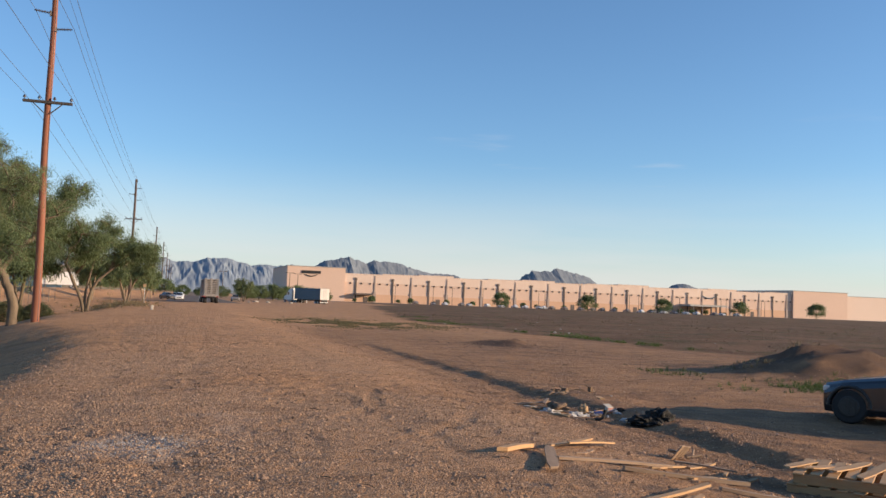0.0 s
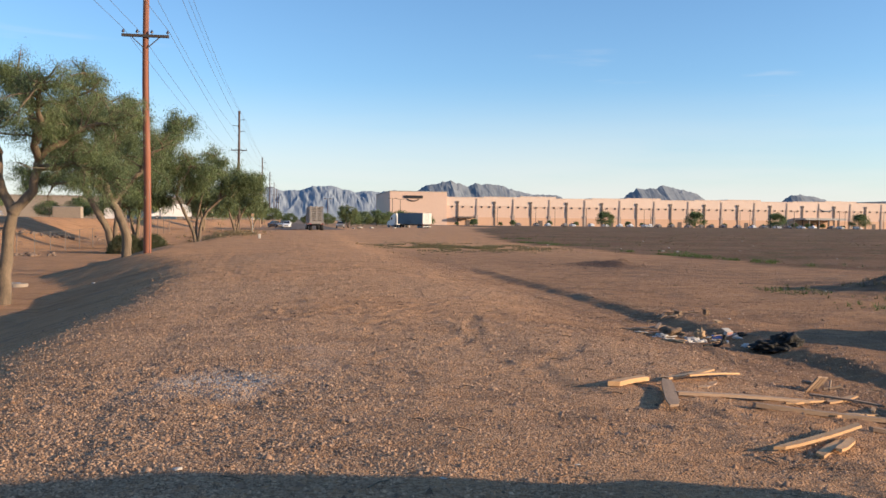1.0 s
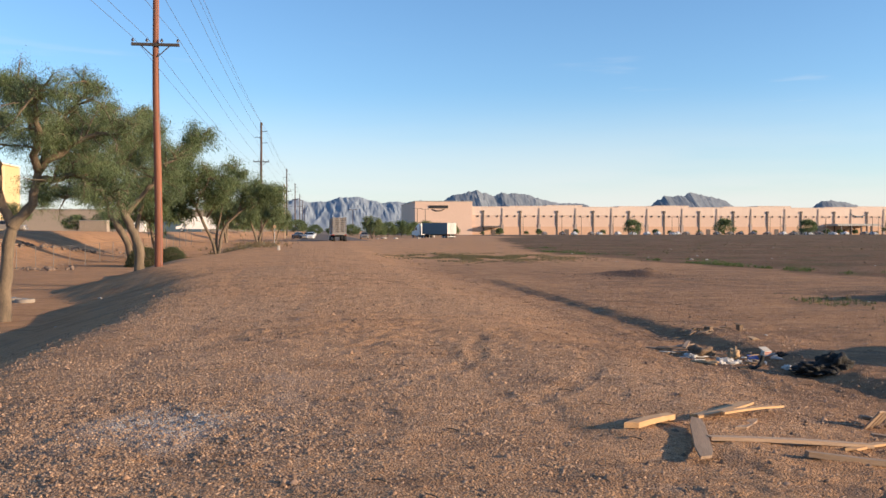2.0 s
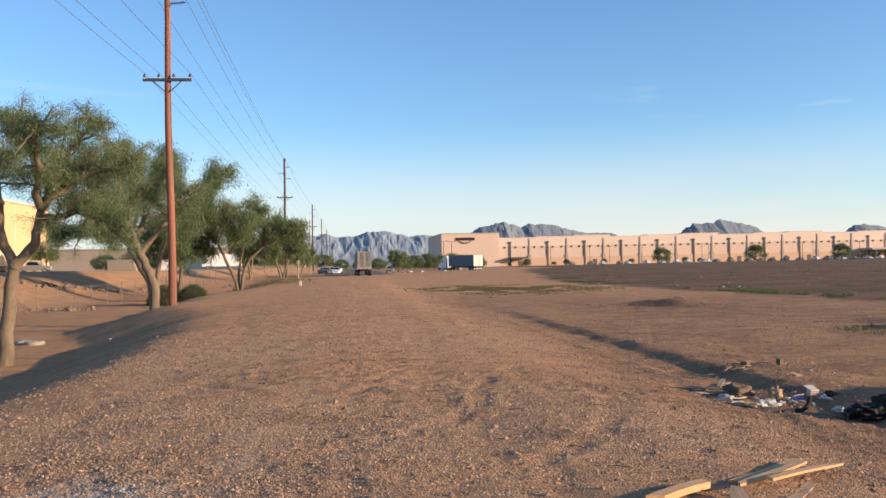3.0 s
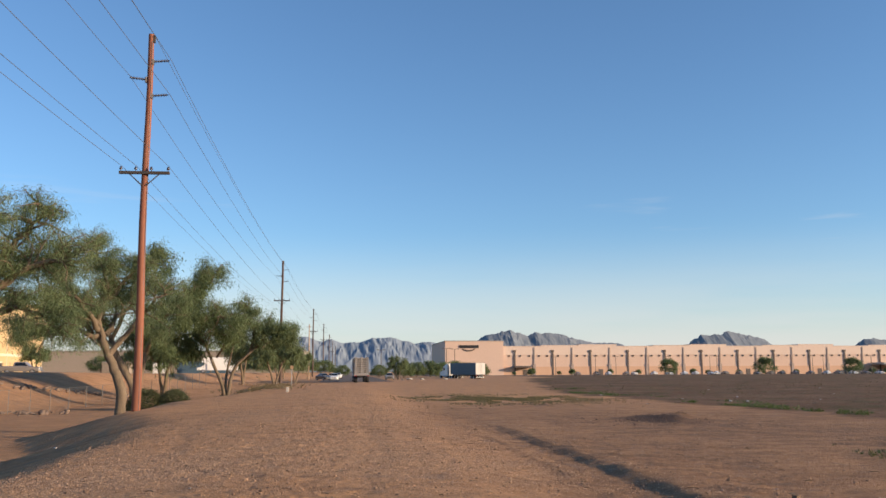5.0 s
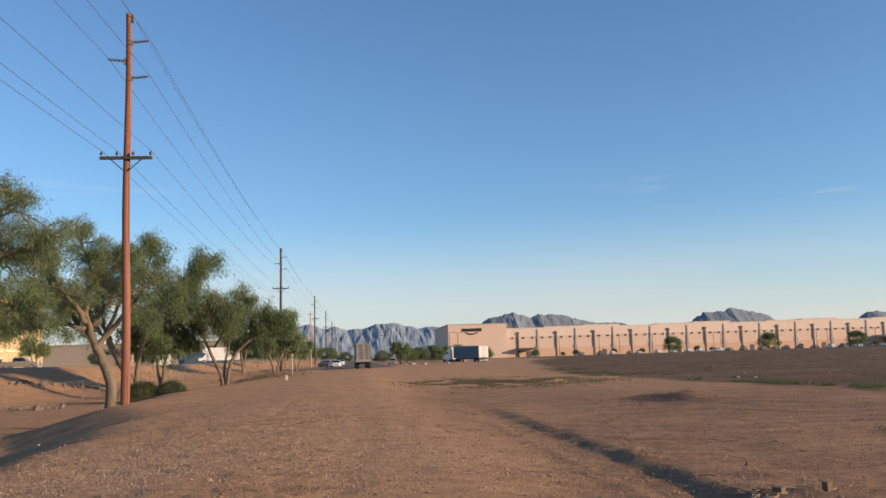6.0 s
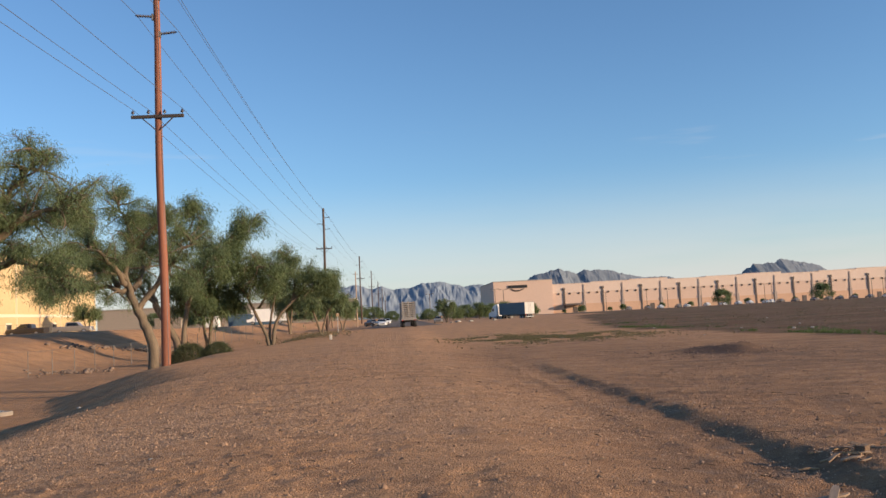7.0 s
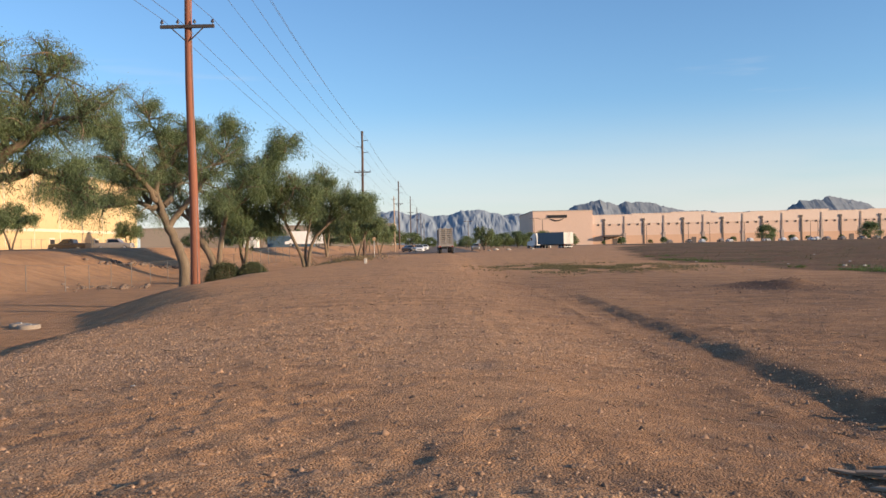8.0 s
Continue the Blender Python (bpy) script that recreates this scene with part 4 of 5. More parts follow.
for xx, yy, s in ((21, 266, 1.0), (25.5, 268, 1.1), (29.5, 270, 1.0), (34, 275, 1.1), (39, 282, 1.0), (44, 285, 0.9), (-1.5, 300, 0.8), (-7, 290, 1.0), (-12, 270, 1.1), (5.5, 320, 0.8), (11, 300, 0.9), (-17, 250, 1.2), (-22, 238, 0.9), (-28, 242, 1.1), (-33, 239, 0.8), (-41, 236, 1.0), (-48, 233, 0.9), (-56, 238, 1.2), (-64, 240, 1.0)):
    o = copy_thing(hedge_tree, pose(xx, yy, gz(xx, yy), 0, 0, xx * 31))
    o.scale = (s, s, s)


# round clipped shrubs below the tree
def shrub(seed, rx, rz):
    t = thing("shrub", 0, 0, 0)
    nrng = np.random.default_rng(seed)
    u = nrng.normal(0, 1, (420, 3))
    u /= np.linalg.norm(u, axis=1, keepdims=True)
    u[:, 2] = np.abs(u[:, 2]) * 1.15 - 0.15
    tips = [Vector((p[0] * rx, p[1] * rx * 0.85, rz * (0.12 + 0.85 * p[2]))) for p in u]
    v, f = sprays(nrng, tips, 15000, (0.12, 0.12, 0.1), 0.17, 0.3)
    c = bpy.data.meshes.new("foliage")
    c.from_pydata(v.tolist(), [], f)
    part("foliage", c, shrub_green, t)
    g = Geo()
    for k in range(7):
        a = k * 0.9
        g.tube([(0.1 * math.cos(a), 0.1 * math.sin(a), -0.1), (0.45 * rx * math.cos(a), 0.45 * rx * math.sin(a), rz * 0.6)], [0.03, 0.012], 5)
    part("stems", g, bark, t)
    return t


for i, (xx, yy, rx, rz) in enumerate(((-16.1, 78.8, 1.5, 1.8), (-13.8, 79.0, 1.35, 1.75))):
    o = shrub(60 + i, rx, rz)
    o.matrix_basis = pose(xx, yy, gz(xx, yy) - 0.05)
    tagged(o, "rounded olive-green shrub on the basin slope", "shrub", "round shrubs")

# ---- vehicles ----
def wheel(parent, x, y, r, w, rim_mat=steel, side=1):
    t = part("wheel", Geo().tube([(x, y - w / 2, r), (x, y - w * 0.42, r), (x, y + w * 0.42, r), (x, y + w / 2, r)], [r * 0.9, r, r, r * 0.9], 20), rubber, parent)
    g = Geo().tube([(x, y + side * w * 0.5, r), (x, y + side * (w * 0.5 + 0.012), r)], [r * 0.62, r * 0.56], 16)
    for k in range(5):
        a = k * 1.2566
        g.box(x + 0.3 * r * math.cos(a), y + side * (w * 0.5 + 0.012), r + 0.3 * r * math.sin(a), 0.09, 0.03, 0.09)
    part("rim", g, rim_mat, t)


def body_shell(stations):
    """A car shell lofted from stations (x, half width low, half width high, z low, z waist, z top)."""
    g, rings = Geo(), []
    for x, wl, wh, z0, zw, z1 in stations:
        rings.append([(x, -wl * 0.94, z0), (x, -wl, z0 + 0.12), (x, -wl, zw - 0.08), (x, -wl * 0.97, zw), (x, -wh, z1 - 0.05), (x, -wh * 0.85, z1),
                      (x, wh * 0.85, z1), (x, wh, z1 - 0.05), (x, wl * 0.97, zw), (x, wl, zw - 0.08), (x, wl, z0 + 0.12), (x, wl * 0.94, z0)])
    k = len(rings[0])
    vs = [p for r in rings for p in r]
    fs = [(i * k + j, i * k + (j + 1) % k, (i + 1) * k + (j + 1) % k, (i + 1) * k + j) for i in range(len(rings) - 1) for j in range(k)]
    fs += [tuple(range(k - 1, -1, -1)), tuple((len(rings) - 1) * k + j for j in range(k))]
    return g.add(vs, fs)


def sedan(paint, front=1.42):
    """Front at +x, 4.6 m long, on the ground at z 0."""
    c = thing("car", 0, 0, 0)
    part("body", body_shell(((2.3, 0.62, 0.55, 0.3, 0.5, 0.62), (2.22, 0.8, 0.72, 0.2, 0.62, 0.74), (1.9, 0.88, 0.78, 0.18, 0.72, 0.82), (1.0, 0.9, 0.8, 0.18, 0.84, 0.95),
                             (0.6, 0.9, 0.78, 0.18, 0.88, 1.0), (-1.6, 0.9, 0.76, 0.18, 0.92, 1.02), (-2.1, 0.88, 0.74, 0.2, 0.9, 1.02), (-2.32, 0.76, 0.66, 0.32, 0.82, 0.94))), paint, c)
    part("cabin", body_shell(((0.85, 0.74, 0.6, 0.9, 0.94, 0.97), (0.15, 0.76, 0.58, 0.9, 1.0, 1.4), (-0.7, 0.76, 0.58, 0.9, 1.0, 1.45), (-1.2, 0.75, 0.56, 0.9, 1.0, 1.36), (-1.85, 0.7, 0.55, 0.9, 0.96, 1.0))), paint, c)
    for s in (-1, 1):
        win = Geo().add([(0.6, s * 0.762, 1.0), (-0.35, s * 0.765, 1.0), (-0.4, s * 0.60, 1.38), (0.14, s * 0.62, 1.34)], [(0, 1, 2, 3)])
        win.add([(-0.42, s * 0.765, 1.0), (-1.35, s * 0.755, 1.0), (-1.1, s * 0.595, 1.34), (-0.46, s * 0.60, 1.39)], [(0, 1, 2, 3)])
        part("side_window", win, car_glass, c)
        part("wing_mirror", Geo().box(0.5, s * 1.0, 1.0, 0.14, 0.22, 0.14, c=0.03), paint, c)
        part("headlight", Geo().box(2.12, s * 0.62, 0.64, 0.26, 0.34, 0.12, c=0.03), lamp_glass, c)
        part("tail_light", Geo().box(-2.24, s * 0.62, 0.82, 0.16, 0.3, 0.14, c=0.03), tail_red, c)
        part("door_handle", Geo().box(-0.2, s * 0.905, 0.82, 0.2, 0.03, 0.04), steel, c)
        for x in (front, -1.4):
            wheel(c, x, s * 0.79, 0.33, 0.22, black_paint if paint is dark_car else steel, s)
            part("wheel_arch", Geo().tube([(x + 0.39 * math.cos(a), s * 0.89, 0.33 + 0.39 * math.sin(a)) for a in [math.pi * i / 10 for i in range(11)]], 0.035, 6), black_paint, c)
    part("windscreen", Geo().add([(0.84, -0.66, 0.985), (0.84, 0.66, 0.985), (0.18, 0.54, 1.4), (0.18, -0.54, 1.4)], [(0, 1, 2, 3)]), car_glass, c)
    part("grille", Geo().box(2.29, 0, 0.5, 0.06, 0.9, 0.16, c=0.02), black_paint, c)
    return c


def pickup(paint):
    c = thing("pickup_truck", 0, 0, 0)
    part("body", body_shell(((2.75, 0.8, 0.75, 0.5, 0.8, 0.98), (2.6, 0.92, 0.86, 0.42, 0.95, 1.08), (1.3, 0.95, 0.88, 0.42, 1.05, 1.16), (-0.75, 0.95, 0.88, 0.42, 1.08, 1.18), (-2.7, 0.94, 0.9, 0.45, 1.05, 1.16))), paint, c)
    part("cab", body_shell(((1.35, 0.84, 0.7, 1.1, 1.14, 1.18), (0.65, 0.86, 0.68, 1.1, 1.2, 1.78), (-0.5, 0.86, 0.68, 1.1, 1.2, 1.82), (-0.85, 0.85, 0.68, 1.1, 1.2, 1.72), (-0.95, 0.84, 0.7, 1.1, 1.15, 1.2))), paint, c)
    part("cargo_bed", Geo().box(-1.85, 0, 1.175, 1.6, 1.5, 0.05), black_paint, c)
    for s in (-1, 1):
        part("side_window", Geo().add([(1.05, s * 0.862, 1.22), (-0.7, s * 0.862, 1.22), (-0.62, s * 0.70, 1.7), (0.64, s * 0.715, 1.7)], [(0, 1, 2, 3)]), car_glass, c)
        part("headlight", Geo().box(2.66, s * 0.66, 0.86, 0.14, 0.34, 0.16, c=0.03), lamp_glass, c)
        for x in (1.75, -1.65):
            wheel(c, x, s * 0.82, 0.39, 0.25, steel, s)
    part("bumper", Geo().box(2.8, 0, 0.56, 0.12, 1.7, 0.22, c=0.04), steel, c)
    return c


car = sedan(dark_car, 1.72)
car.matrix_basis = pose(12.2, 9.85, gz(12.2, 9.85) + 0.0, 0, 0, 122)
tagged(car, "dark parked sedan on bare dirt", "car", "cars parked on the dirt")


def van(paint):
    c = thing("van", 0, 0, 0)
    part("body", body_shell(((2.6, 0.85, 0.7, 0.35, 0.9, 1.1), (2.3, 0.95, 0.82, 0.3, 1.0, 1.2), (1.7, 0.98, 0.85, 0.3, 1.1, 1.9), (1.3, 0.98, 0.86, 0.3, 1.1, 2.1), (-2.4, 0.98, 0.88, 0.3, 1.1, 2.1), (-2.5, 0.95, 0.86, 0.35, 1.1, 2.05))), paint, c)
    for s in (-1, 1):
        part("side_window", Geo().box(1.0, s * 0.94, 1.5, 0.9, 0.06, 0.5, c=0.02), car_glass, c)
        part("headlight", Geo().box(2.52, s * 0.66, 0.9, 0.14, 0.3, 0.2, c=0.03), lamp_glass, c)
        for x in (1.6, -1.6):
            wheel(c, x, s * 0.86, 0.36, 0.24, steel, s)
    return c


# never in view: this van is added only for its shadow on the near soil
shadow_van = van(dark_car)
shadow_van.matrix_basis = pose(4.0, -0.9, gz(4.0, -0.9), 0, 0, 96)
tagged(shadow_van, "unseen dark van added to cast a shadow on the dirt", "van", "cars parked on the dirt")
far_pickup = pickup(maroon_car)
far_pickup.matrix_basis = pose(-51.3, 131, gz(-51.3, 131) + 0.0, 0, 0, 178)
tagged(far_pickup, "dark brown pickup truck parked before the yellow building", "pickup truck", "vehicles in the yard")
grey_pickup = pickup(grey_car)
grey_pickup.matrix_basis = pose(-46.8, 136, gz(-46.8, 136), 0, 0, 4)
tagged(grey_pickup, "grey pickup truck parked before the yellow building", "pickup truck", "vehicles in the yard")


def semi_tractor(paint, parent_pose, label):
    c = thing("semi_tractor", 0, 0, 0)
    c.matrix_basis = parent_pose
    part("hood", Geo().prism([(1.3, 0.9), (3.3, 0.9), (3.35, 1.6), (2.9, 1.95), (1.3, 2.15)], -0.95, 0.95), paint, c)
    part("cab", Geo().prism([(-1.6, 0.9), (1.4, 0.9), (1.4, 2.1), (0.9, 3.1), (-1.6, 3.2)], -1.15, 1.15), paint, c)
    part("roof_fairing", Geo().prism([(-1.6, 3.2), (0.9, 3.1), (-0.6, 3.9), (-1.6, 4.0)], -1.1, 1.1), paint, c)
    part("windscreen", Geo().add([(1.395, -0.95, 2.2), (1.395, 0.95, 2.2), (0.95, 0.9, 3.0), (0.95, -0.9, 3.0)], [(0, 1, 2, 3)], pose(0.03, 0, 0)), car_glass, c)
    for s in (-1, 1):
        part("side_window", Geo().box(0.4, s * 1.15, 2.6, 0.9, 0.03, 0.7), car_glass, c)
        part("exhaust_stack", Geo().tube([(-1.75, s * 0.95, 1.0), (-1.75, s * 0.95, 4.0)], 0.09, 8), steel, c)
        part("fuel_tank", Geo().tube([(-0.9, s * 0.95, 0.75), (0.7, s * 0.95, 0.75)], 0.32, 12), steel, c)
        wheel(c, 2.5, s * 1.0, 0.5, 0.3, steel, s)
        for x in (-2.7, -4.0):
            wheel(c, x, s * 0.9, 0.5, 0.6, steel, s)
    part("chassis", Geo().box(-1.4, 0, 0.85, 7.2, 0.9, 0.3), black_paint, c)
    return tagged(c, label, "truck")


def trailer(length, side_mat, rear_mat, parent_pose, label, height=2.75):
    c = thing("semi_trailer", 0, 0, 0)
    c.matrix_basis = parent_pose
    b = part("box", Geo().box(0, 0, 1.2 + height / 2, length, 2.6, height, c=0.03), side_mat, c)
    for i in range(int(length / 0.6)):
        for s in (-1, 1):
            part("side_rib", Geo().box(-length / 2 + 0.3 + i * 0.6, s * 1.31, 1.2 + height / 2, 0.09, 0.04, height - 0.1), side_mat, b)
    for s in (-1, 1):
        d = part("rear_door", Geo().box(-length / 2 - 0.03, s * 0.645, 1.2 + height / 2, 0.06, 1.26, height - 0.12, c=0.01), rear_mat, c)
        part("lock_rod", Geo().tube([(-length / 2 - 0.09, s * 0.35, 1.25), (-length / 2 - 0.09, s * 0.35, 1.1 + height)], 0.025, 6), steel, d)
        part("tail_light", Geo().box(-length / 2 - 0.05, s * 1.1, 1.05, 0.06, 0.3, 0.12), tail_red, c)
        for x in (-length / 2 + 1.3, -length / 2 + 2.6):
            wheel(c, x, s * 0.95, 0.5, 0.55, steel, s)
        part("landing_leg", Geo().box(length / 2 - 3.0, s * 0.7, 0.6, 0.12, 0.12, 1.2), steel, c)
    part("underframe", Geo().box(0, 0, 1.05, length, 1.2, 0.25), black_paint, c)
    part("bumper_guard", Geo().box(-length / 2 + 0.05, 0, 0.6, 0.1, 2.3, 0.12), steel, c)
    return tagged(c, label, "trailer")


HEAD = 110.0
tz = -0.3
tp = Matrix.Translation((29.9, 216.5, tz)) @ pose(0, 0, 0, 0, 0, HEAD)
trailer(13.6, blue_panel, cream_paint, tp, "blue box semi-trailer with white rear doors, parked on dirt", 2.85)
semi_tractor(white_paint, tp @ pose(10.2, 0, 0), "white semi tractor coupled to a blue trailer")
tp2 = pose(2.75, 151, gz(2.75, 151), 0, 0, 91)


def load_trailer(m):
    c = thing("flatbed_trailer", 0, 0, 0)
    c.matrix_basis = m
    part("deck", Geo().box(0, 0, 1.25, 13.0, 2.5, 0.25), grey_load, c)
    part("bulkhead", Geo().box(6.4, 0, 2.7, 0.12, 2.5, 2.7), steel, c)
    for i in range(9):
        ld = part("pallet_layer", Geo().box(-0.2, 0, 1.5 + 0.3 * i, 12.4, 2.36, 0.17, c=0.01), grey_load, c)
        part("pallet_blocks", Geo().box(-0.2, -0.9, 1.64 + 0.3 * i, 12.2, 0.25, 0.12).box(-0.2, 0, 1.64 + 0.3 * i, 12.2, 0.25, 0.12).box(-0.2, 0.9, 1.64 + 0.3 * i, 12.2, 0.25, 0.12), grey_load, ld)
    for s in (-1, 1):
        part("stake", Geo().box(-6.35, s * 1.1, 2.7, 0.1, 0.1, 2.8), steel, c)
        part("tail_light", Geo().box(-6.53, s * 1.0, 1.1, 0.06, 0.3, 0.14), tail_red, c)
        for x in (-5.2, -3.9):
            wheel(c, x, s * 0.95, 0.5, 0.55, steel, s)
    part("underframe", Geo().box(0, 0, 1.02, 12.6, 1.2, 0.22), black_paint, c)
    return tagged(c, "flatbed trailer loaded high with grey wooden pallets on the road", "trailer")


load_trailer(tp2)
semi_tractor(red_paint, tp2 @ pose(9.6, 0, 0), "semi tractor ahead of a loaded flatbed trailer")


# white caravan and smaller things in the yard
def caravan(m, label):
    c = thing("motorhome", 0, 0, 0)
    c.matrix_basis = m
    part("coach_body", Geo().prism([(-3.6, 0.6), (2.4, 0.6), (2.4, 1.9), (3.4, 2.2), (3.4, 2.95), (3.0, 3.15), (-3.6, 3.15)], -1.2, 1.2), white_paint, c)
    part("cab", Geo().prism([(2.3, 0.6), (4.3, 0.6), (4.35, 1.1), (3.5, 1.25), (2.9, 1.95), (2.3, 1.95)], -1.0, 1.0), white_paint, c)
    for x in (-2.6, -0.6, 1.2):
        part("window", Geo().box(x, -1.2, 2.15, 1.0, 0.05, 0.6, c=0.02), car_glass, c)
    part("cab_window", Geo().add([(3.45, -1.01, 1.3), (2.45, -1.01, 1.3), (2.45, -1.01, 1.85), (2.95, -1.01, 1.85)], [(0, 1, 2, 3)]), car_glass, c)
    part("stripe", Geo().box(-0.6, -1.205, 1.4, 5.8, 0.02, 0.16), grey_car, c)
    for s in (-1, 1):
        for x in (-2.2, 3.2):
            wheel(c, x, s * 0.95, 0.38, 0.28, steel, s)
    return tagged(c, label, "motorhome", "vehicles in the yard")


caravan(pose(-25.1, 182, gz(-25.1, 182), 0, 0, 186), "white motorhome parked in the yard beyond the basin")


def shed(x, y, w, d, h, mat, label, rz=0.0):
    c = thing("storage_container", x, y, gz(x, y) - 0.05, rz, label, "container", "containers in the yard")
    part("box", Geo().box(0, 0, h / 2, w, d, h, c=0.04), mat, c)
    for i in range(int(w / 0.5)):
        part("rib", Geo().box(-w / 2 + 0.3 + i * 0.5, -d / 2 - 0.02, h / 2, 0.16, 0.06, h - 0.3), mat, c)
    part("roof_edge", Geo().box(0, 0, h + 0.04, w + 0.1, d + 0.1, 0.1, c=0.02), steel, c)
    return c


shed(-51, 205, 6.0, 2.6, 2.6, dirty_concrete, "dusty grey storage container in the yard")
shed(-42, 208, 3.2, 2.6, 2.5, white_paint, "small white container standing in the yard")
shed(-36.5, 230, 12.0, 2.6, 2.9, blue_panel, "blue metal container in the yard", 4)
far_shed = thing("far_warehouse", -60, 330, 1.2, label="pale grey warehouse far behind the yard", category="building")
part("wall", Geo().box(0, 0, 4, 90, 30, 8), dirty_concrete, far_shed)
part("roof_edge", Geo().box(0, 0, 8.1, 90.6, 30.6, 0.3), roof_grey, far_shed)

# rows of parked cars in front of the warehouse and on the road
rnd = random.Random(12)
white_sedan, grey_sedan = sedan(white_paint), sedan(grey_car)
white_sedan.matrix_basis = pose(150, 345, gz(150, 345), 0, 0, 92)
tagged(white_sedan, "white car parked at the warehouse", "car", "cars at the warehouse")
grey_sedan.matrix_basis = pose(154, 345, gz(154, 345), 0, 0, 92)
tagged(grey_sedan, "grey car parked at the warehouse", "car", "cars at the warehouse")
for i in range(26):
    xx = 92 + i * 6.2 + rnd.uniform(-1.5, 1.5)
    if abs(xx - 152) < 4:
        continue
    copy_thing(rnd.choice((white_sedan, grey_sedan)), pose(xx, 345 + rnd.uniform(-1, 1), gz(xx, 345), 0, 0, rnd.choice((90, 270))))
for xx, yy, src in ((-2.2, 185, white_sedan), (-3.0, 202, grey_sedan), (-2.0, 235, white_sedan), (9.5, 190, grey_sedan)):
    o = copy_thing(src, pose(xx, yy, gz(xx, yy), 0, 0, 268))
    tagged(o, "far car on the road beside the power poles", "car", "cars on the road")
red_sedan = sedan(maroon_car)
red_sedan.matrix_basis = pose(-4.6, 192, gz(-4.6, 192), 0, 0, 300)
tagged(red_sedan, "dark brown car far off beside the road", "car", "cars on the road")


# ---- light poles ----
def lamp_post(h):
    c = thing("lamp_post", 0, 0, 0)
    part("post", Geo().tube([(0, 0, -0.2), (0, 0, h)], [0.12, 0.08], 8), pilaster_brown, c)
    part("bracket", Geo().box(0, 0, h - 0.05, 1.6, 0.08, 0.08), pilaster_brown, c)
    for s in (-1, 1):
        part("lamp_head", Geo().box(s * 0.85, 0, h, 0.6, 0.35, 0.16, c=0.03), pilaster_brown, c)
    return c


lp = lamp_post(7.5)
lp.matrix_basis = pose(84.5, 350, 0)
tagged(lp, "dark parking-lot lamp post with two heads", "lamp post", "parking lot lamp posts")
for i in range(1, 17):
    copy_thing(lp, pose(84.5 + i * 11.4 + (i % 3) * 1.2, 350 - (i % 2) * 14, 0))
for xx, yy in ((33, 290), (37, 300), (12, 310)):
    o = copy_thing(lp, pose(xx, yy, 0))
    o.scale = (1.25, 1.25, 1.25)

# ---- timber, pallets and rubbish ----
def board(x0, y0, x1, y1, width=0.14, thick=0.035, lift=0.0, lift1=None, mat=None, label="pale split pine board lying on the dirt", group="loose boards", roll=0.0):
    """A board between two places on the soil, its ends splintered a little."""
    a, b = Vector((x0, y0, gz(x0, y0) + lift + thick / 2)), Vector((x1, y1, gz(x1, y1) + (lift if lift1 is None else lift1) + thick / 2))
    ln = (b - a).length
    r = random.Random(int((x0 * 131 + y1 * 77) * 100))
    g = Geo()
    n = 7
    width, thick = width * 0.68, thick * 0.7
    way = r.choice((-1, 1))
    vs = []
    for k in range(n):
        u = k / (n - 1)
        w = width / 2 * (1 + r.uniform(-0.05, 0.05))
        j = 0.0
        if k in (0, n - 1):
            w *= r.uniform(0.55, 1.0)
            j = r.uniform(-0.05, 0.05)
        bow = 0.01 * math.sin(u * 3.1) * way
        vs += [(u * ln + j, -w, -thick / 2 + bow), (u * ln - j, w, -thick / 2 + bow), (u * ln - j, w, thick / 2 + bow), (u * ln + j, -w, thick / 2 + bow)]
    fs = [(0, 1, 2, 3), tuple((n - 1) * 4 + q for q in (3, 2, 1, 0))]
    for k in range(n - 1):
        for q in range(4):
            fs.append((k * 4 + q, (k + 1) * 4 + q, (k + 1) * 4 + (q + 1) % 4, k * 4 + (q + 1) % 4))
    g.add(vs, fs)
    d = (b - a).normalized()
    m = Matrix.Translation(a) @ d.to_track_quat("X", "Z").to_matrix().to_4x4() @ pose(0, 0, 0, roll)
    ob = part("board", g, mat or new_wood)
    ob.matrix_basis = m
    return tagged(ob, label, "board", group)


board(1.66, 6.49, 2.22, 6.95, 0.15, 0.07, label="short thick pale timber offcut on the dirt")
board(2.49, 7.04, 3.46, 7.92, 0.13, 0.03, 0.0, 0.05)
board(2.42, 6.82, 3.36, 7.62, 0.12, 0.03, 0.035, 0.08)
board(2.66, 6.82, 3.86, 7.92, 0.11, 0.03, 0.07, 0.04)
board(2.72, 6.59, 3.16, 7.17, 0.13, 0.02, 0.0, mat=grey_wood, label="grey-brown short board under a pile of split pine")
board(2.35, 6.71, 1.85, 5.45, 0.2, 0.03, 0.045, mat=grey_wood, label="flat grey weathered plank lying on the dirt", roll=-6)
board(2.17, 6.08, 3.68, 6.17, 0.11, 0.045, 0.015, mat=grey_wood, label="long thin weathered batten on the dirt")
board(2.77, 5.63, 4.36, 5.57, 0.11, 0.06, 0.015, mat=grey_wood, label="long thin weathered batten on the dirt")
board(2.04, 4, 3.18, 4.62, 0.11, 0.035, 0.02, 0.09)
board(2.28, 3.84, 2.86, 4.36, 0.13, 0.03, 0.0)
board(2.46, 3.87, 2.93, 4.36, 0.11, 0.03, 0.03)
board(3.41, 6.02, 4.11, 6.52, 0.12, 0.03, 0.0)
board(4.11, 6.42, 4.86, 7.02, 0.13, 0.03, 0.0, 0.03)
board(4.16, 6.82, 4.81, 6.47, 0.08, 0.03, 0.03, mat=grey_wood, label="thin weathered stick across a pine board")
board(3.56, 5.55, 4.41, 5.99, 0.14, 0.03, 0.0)
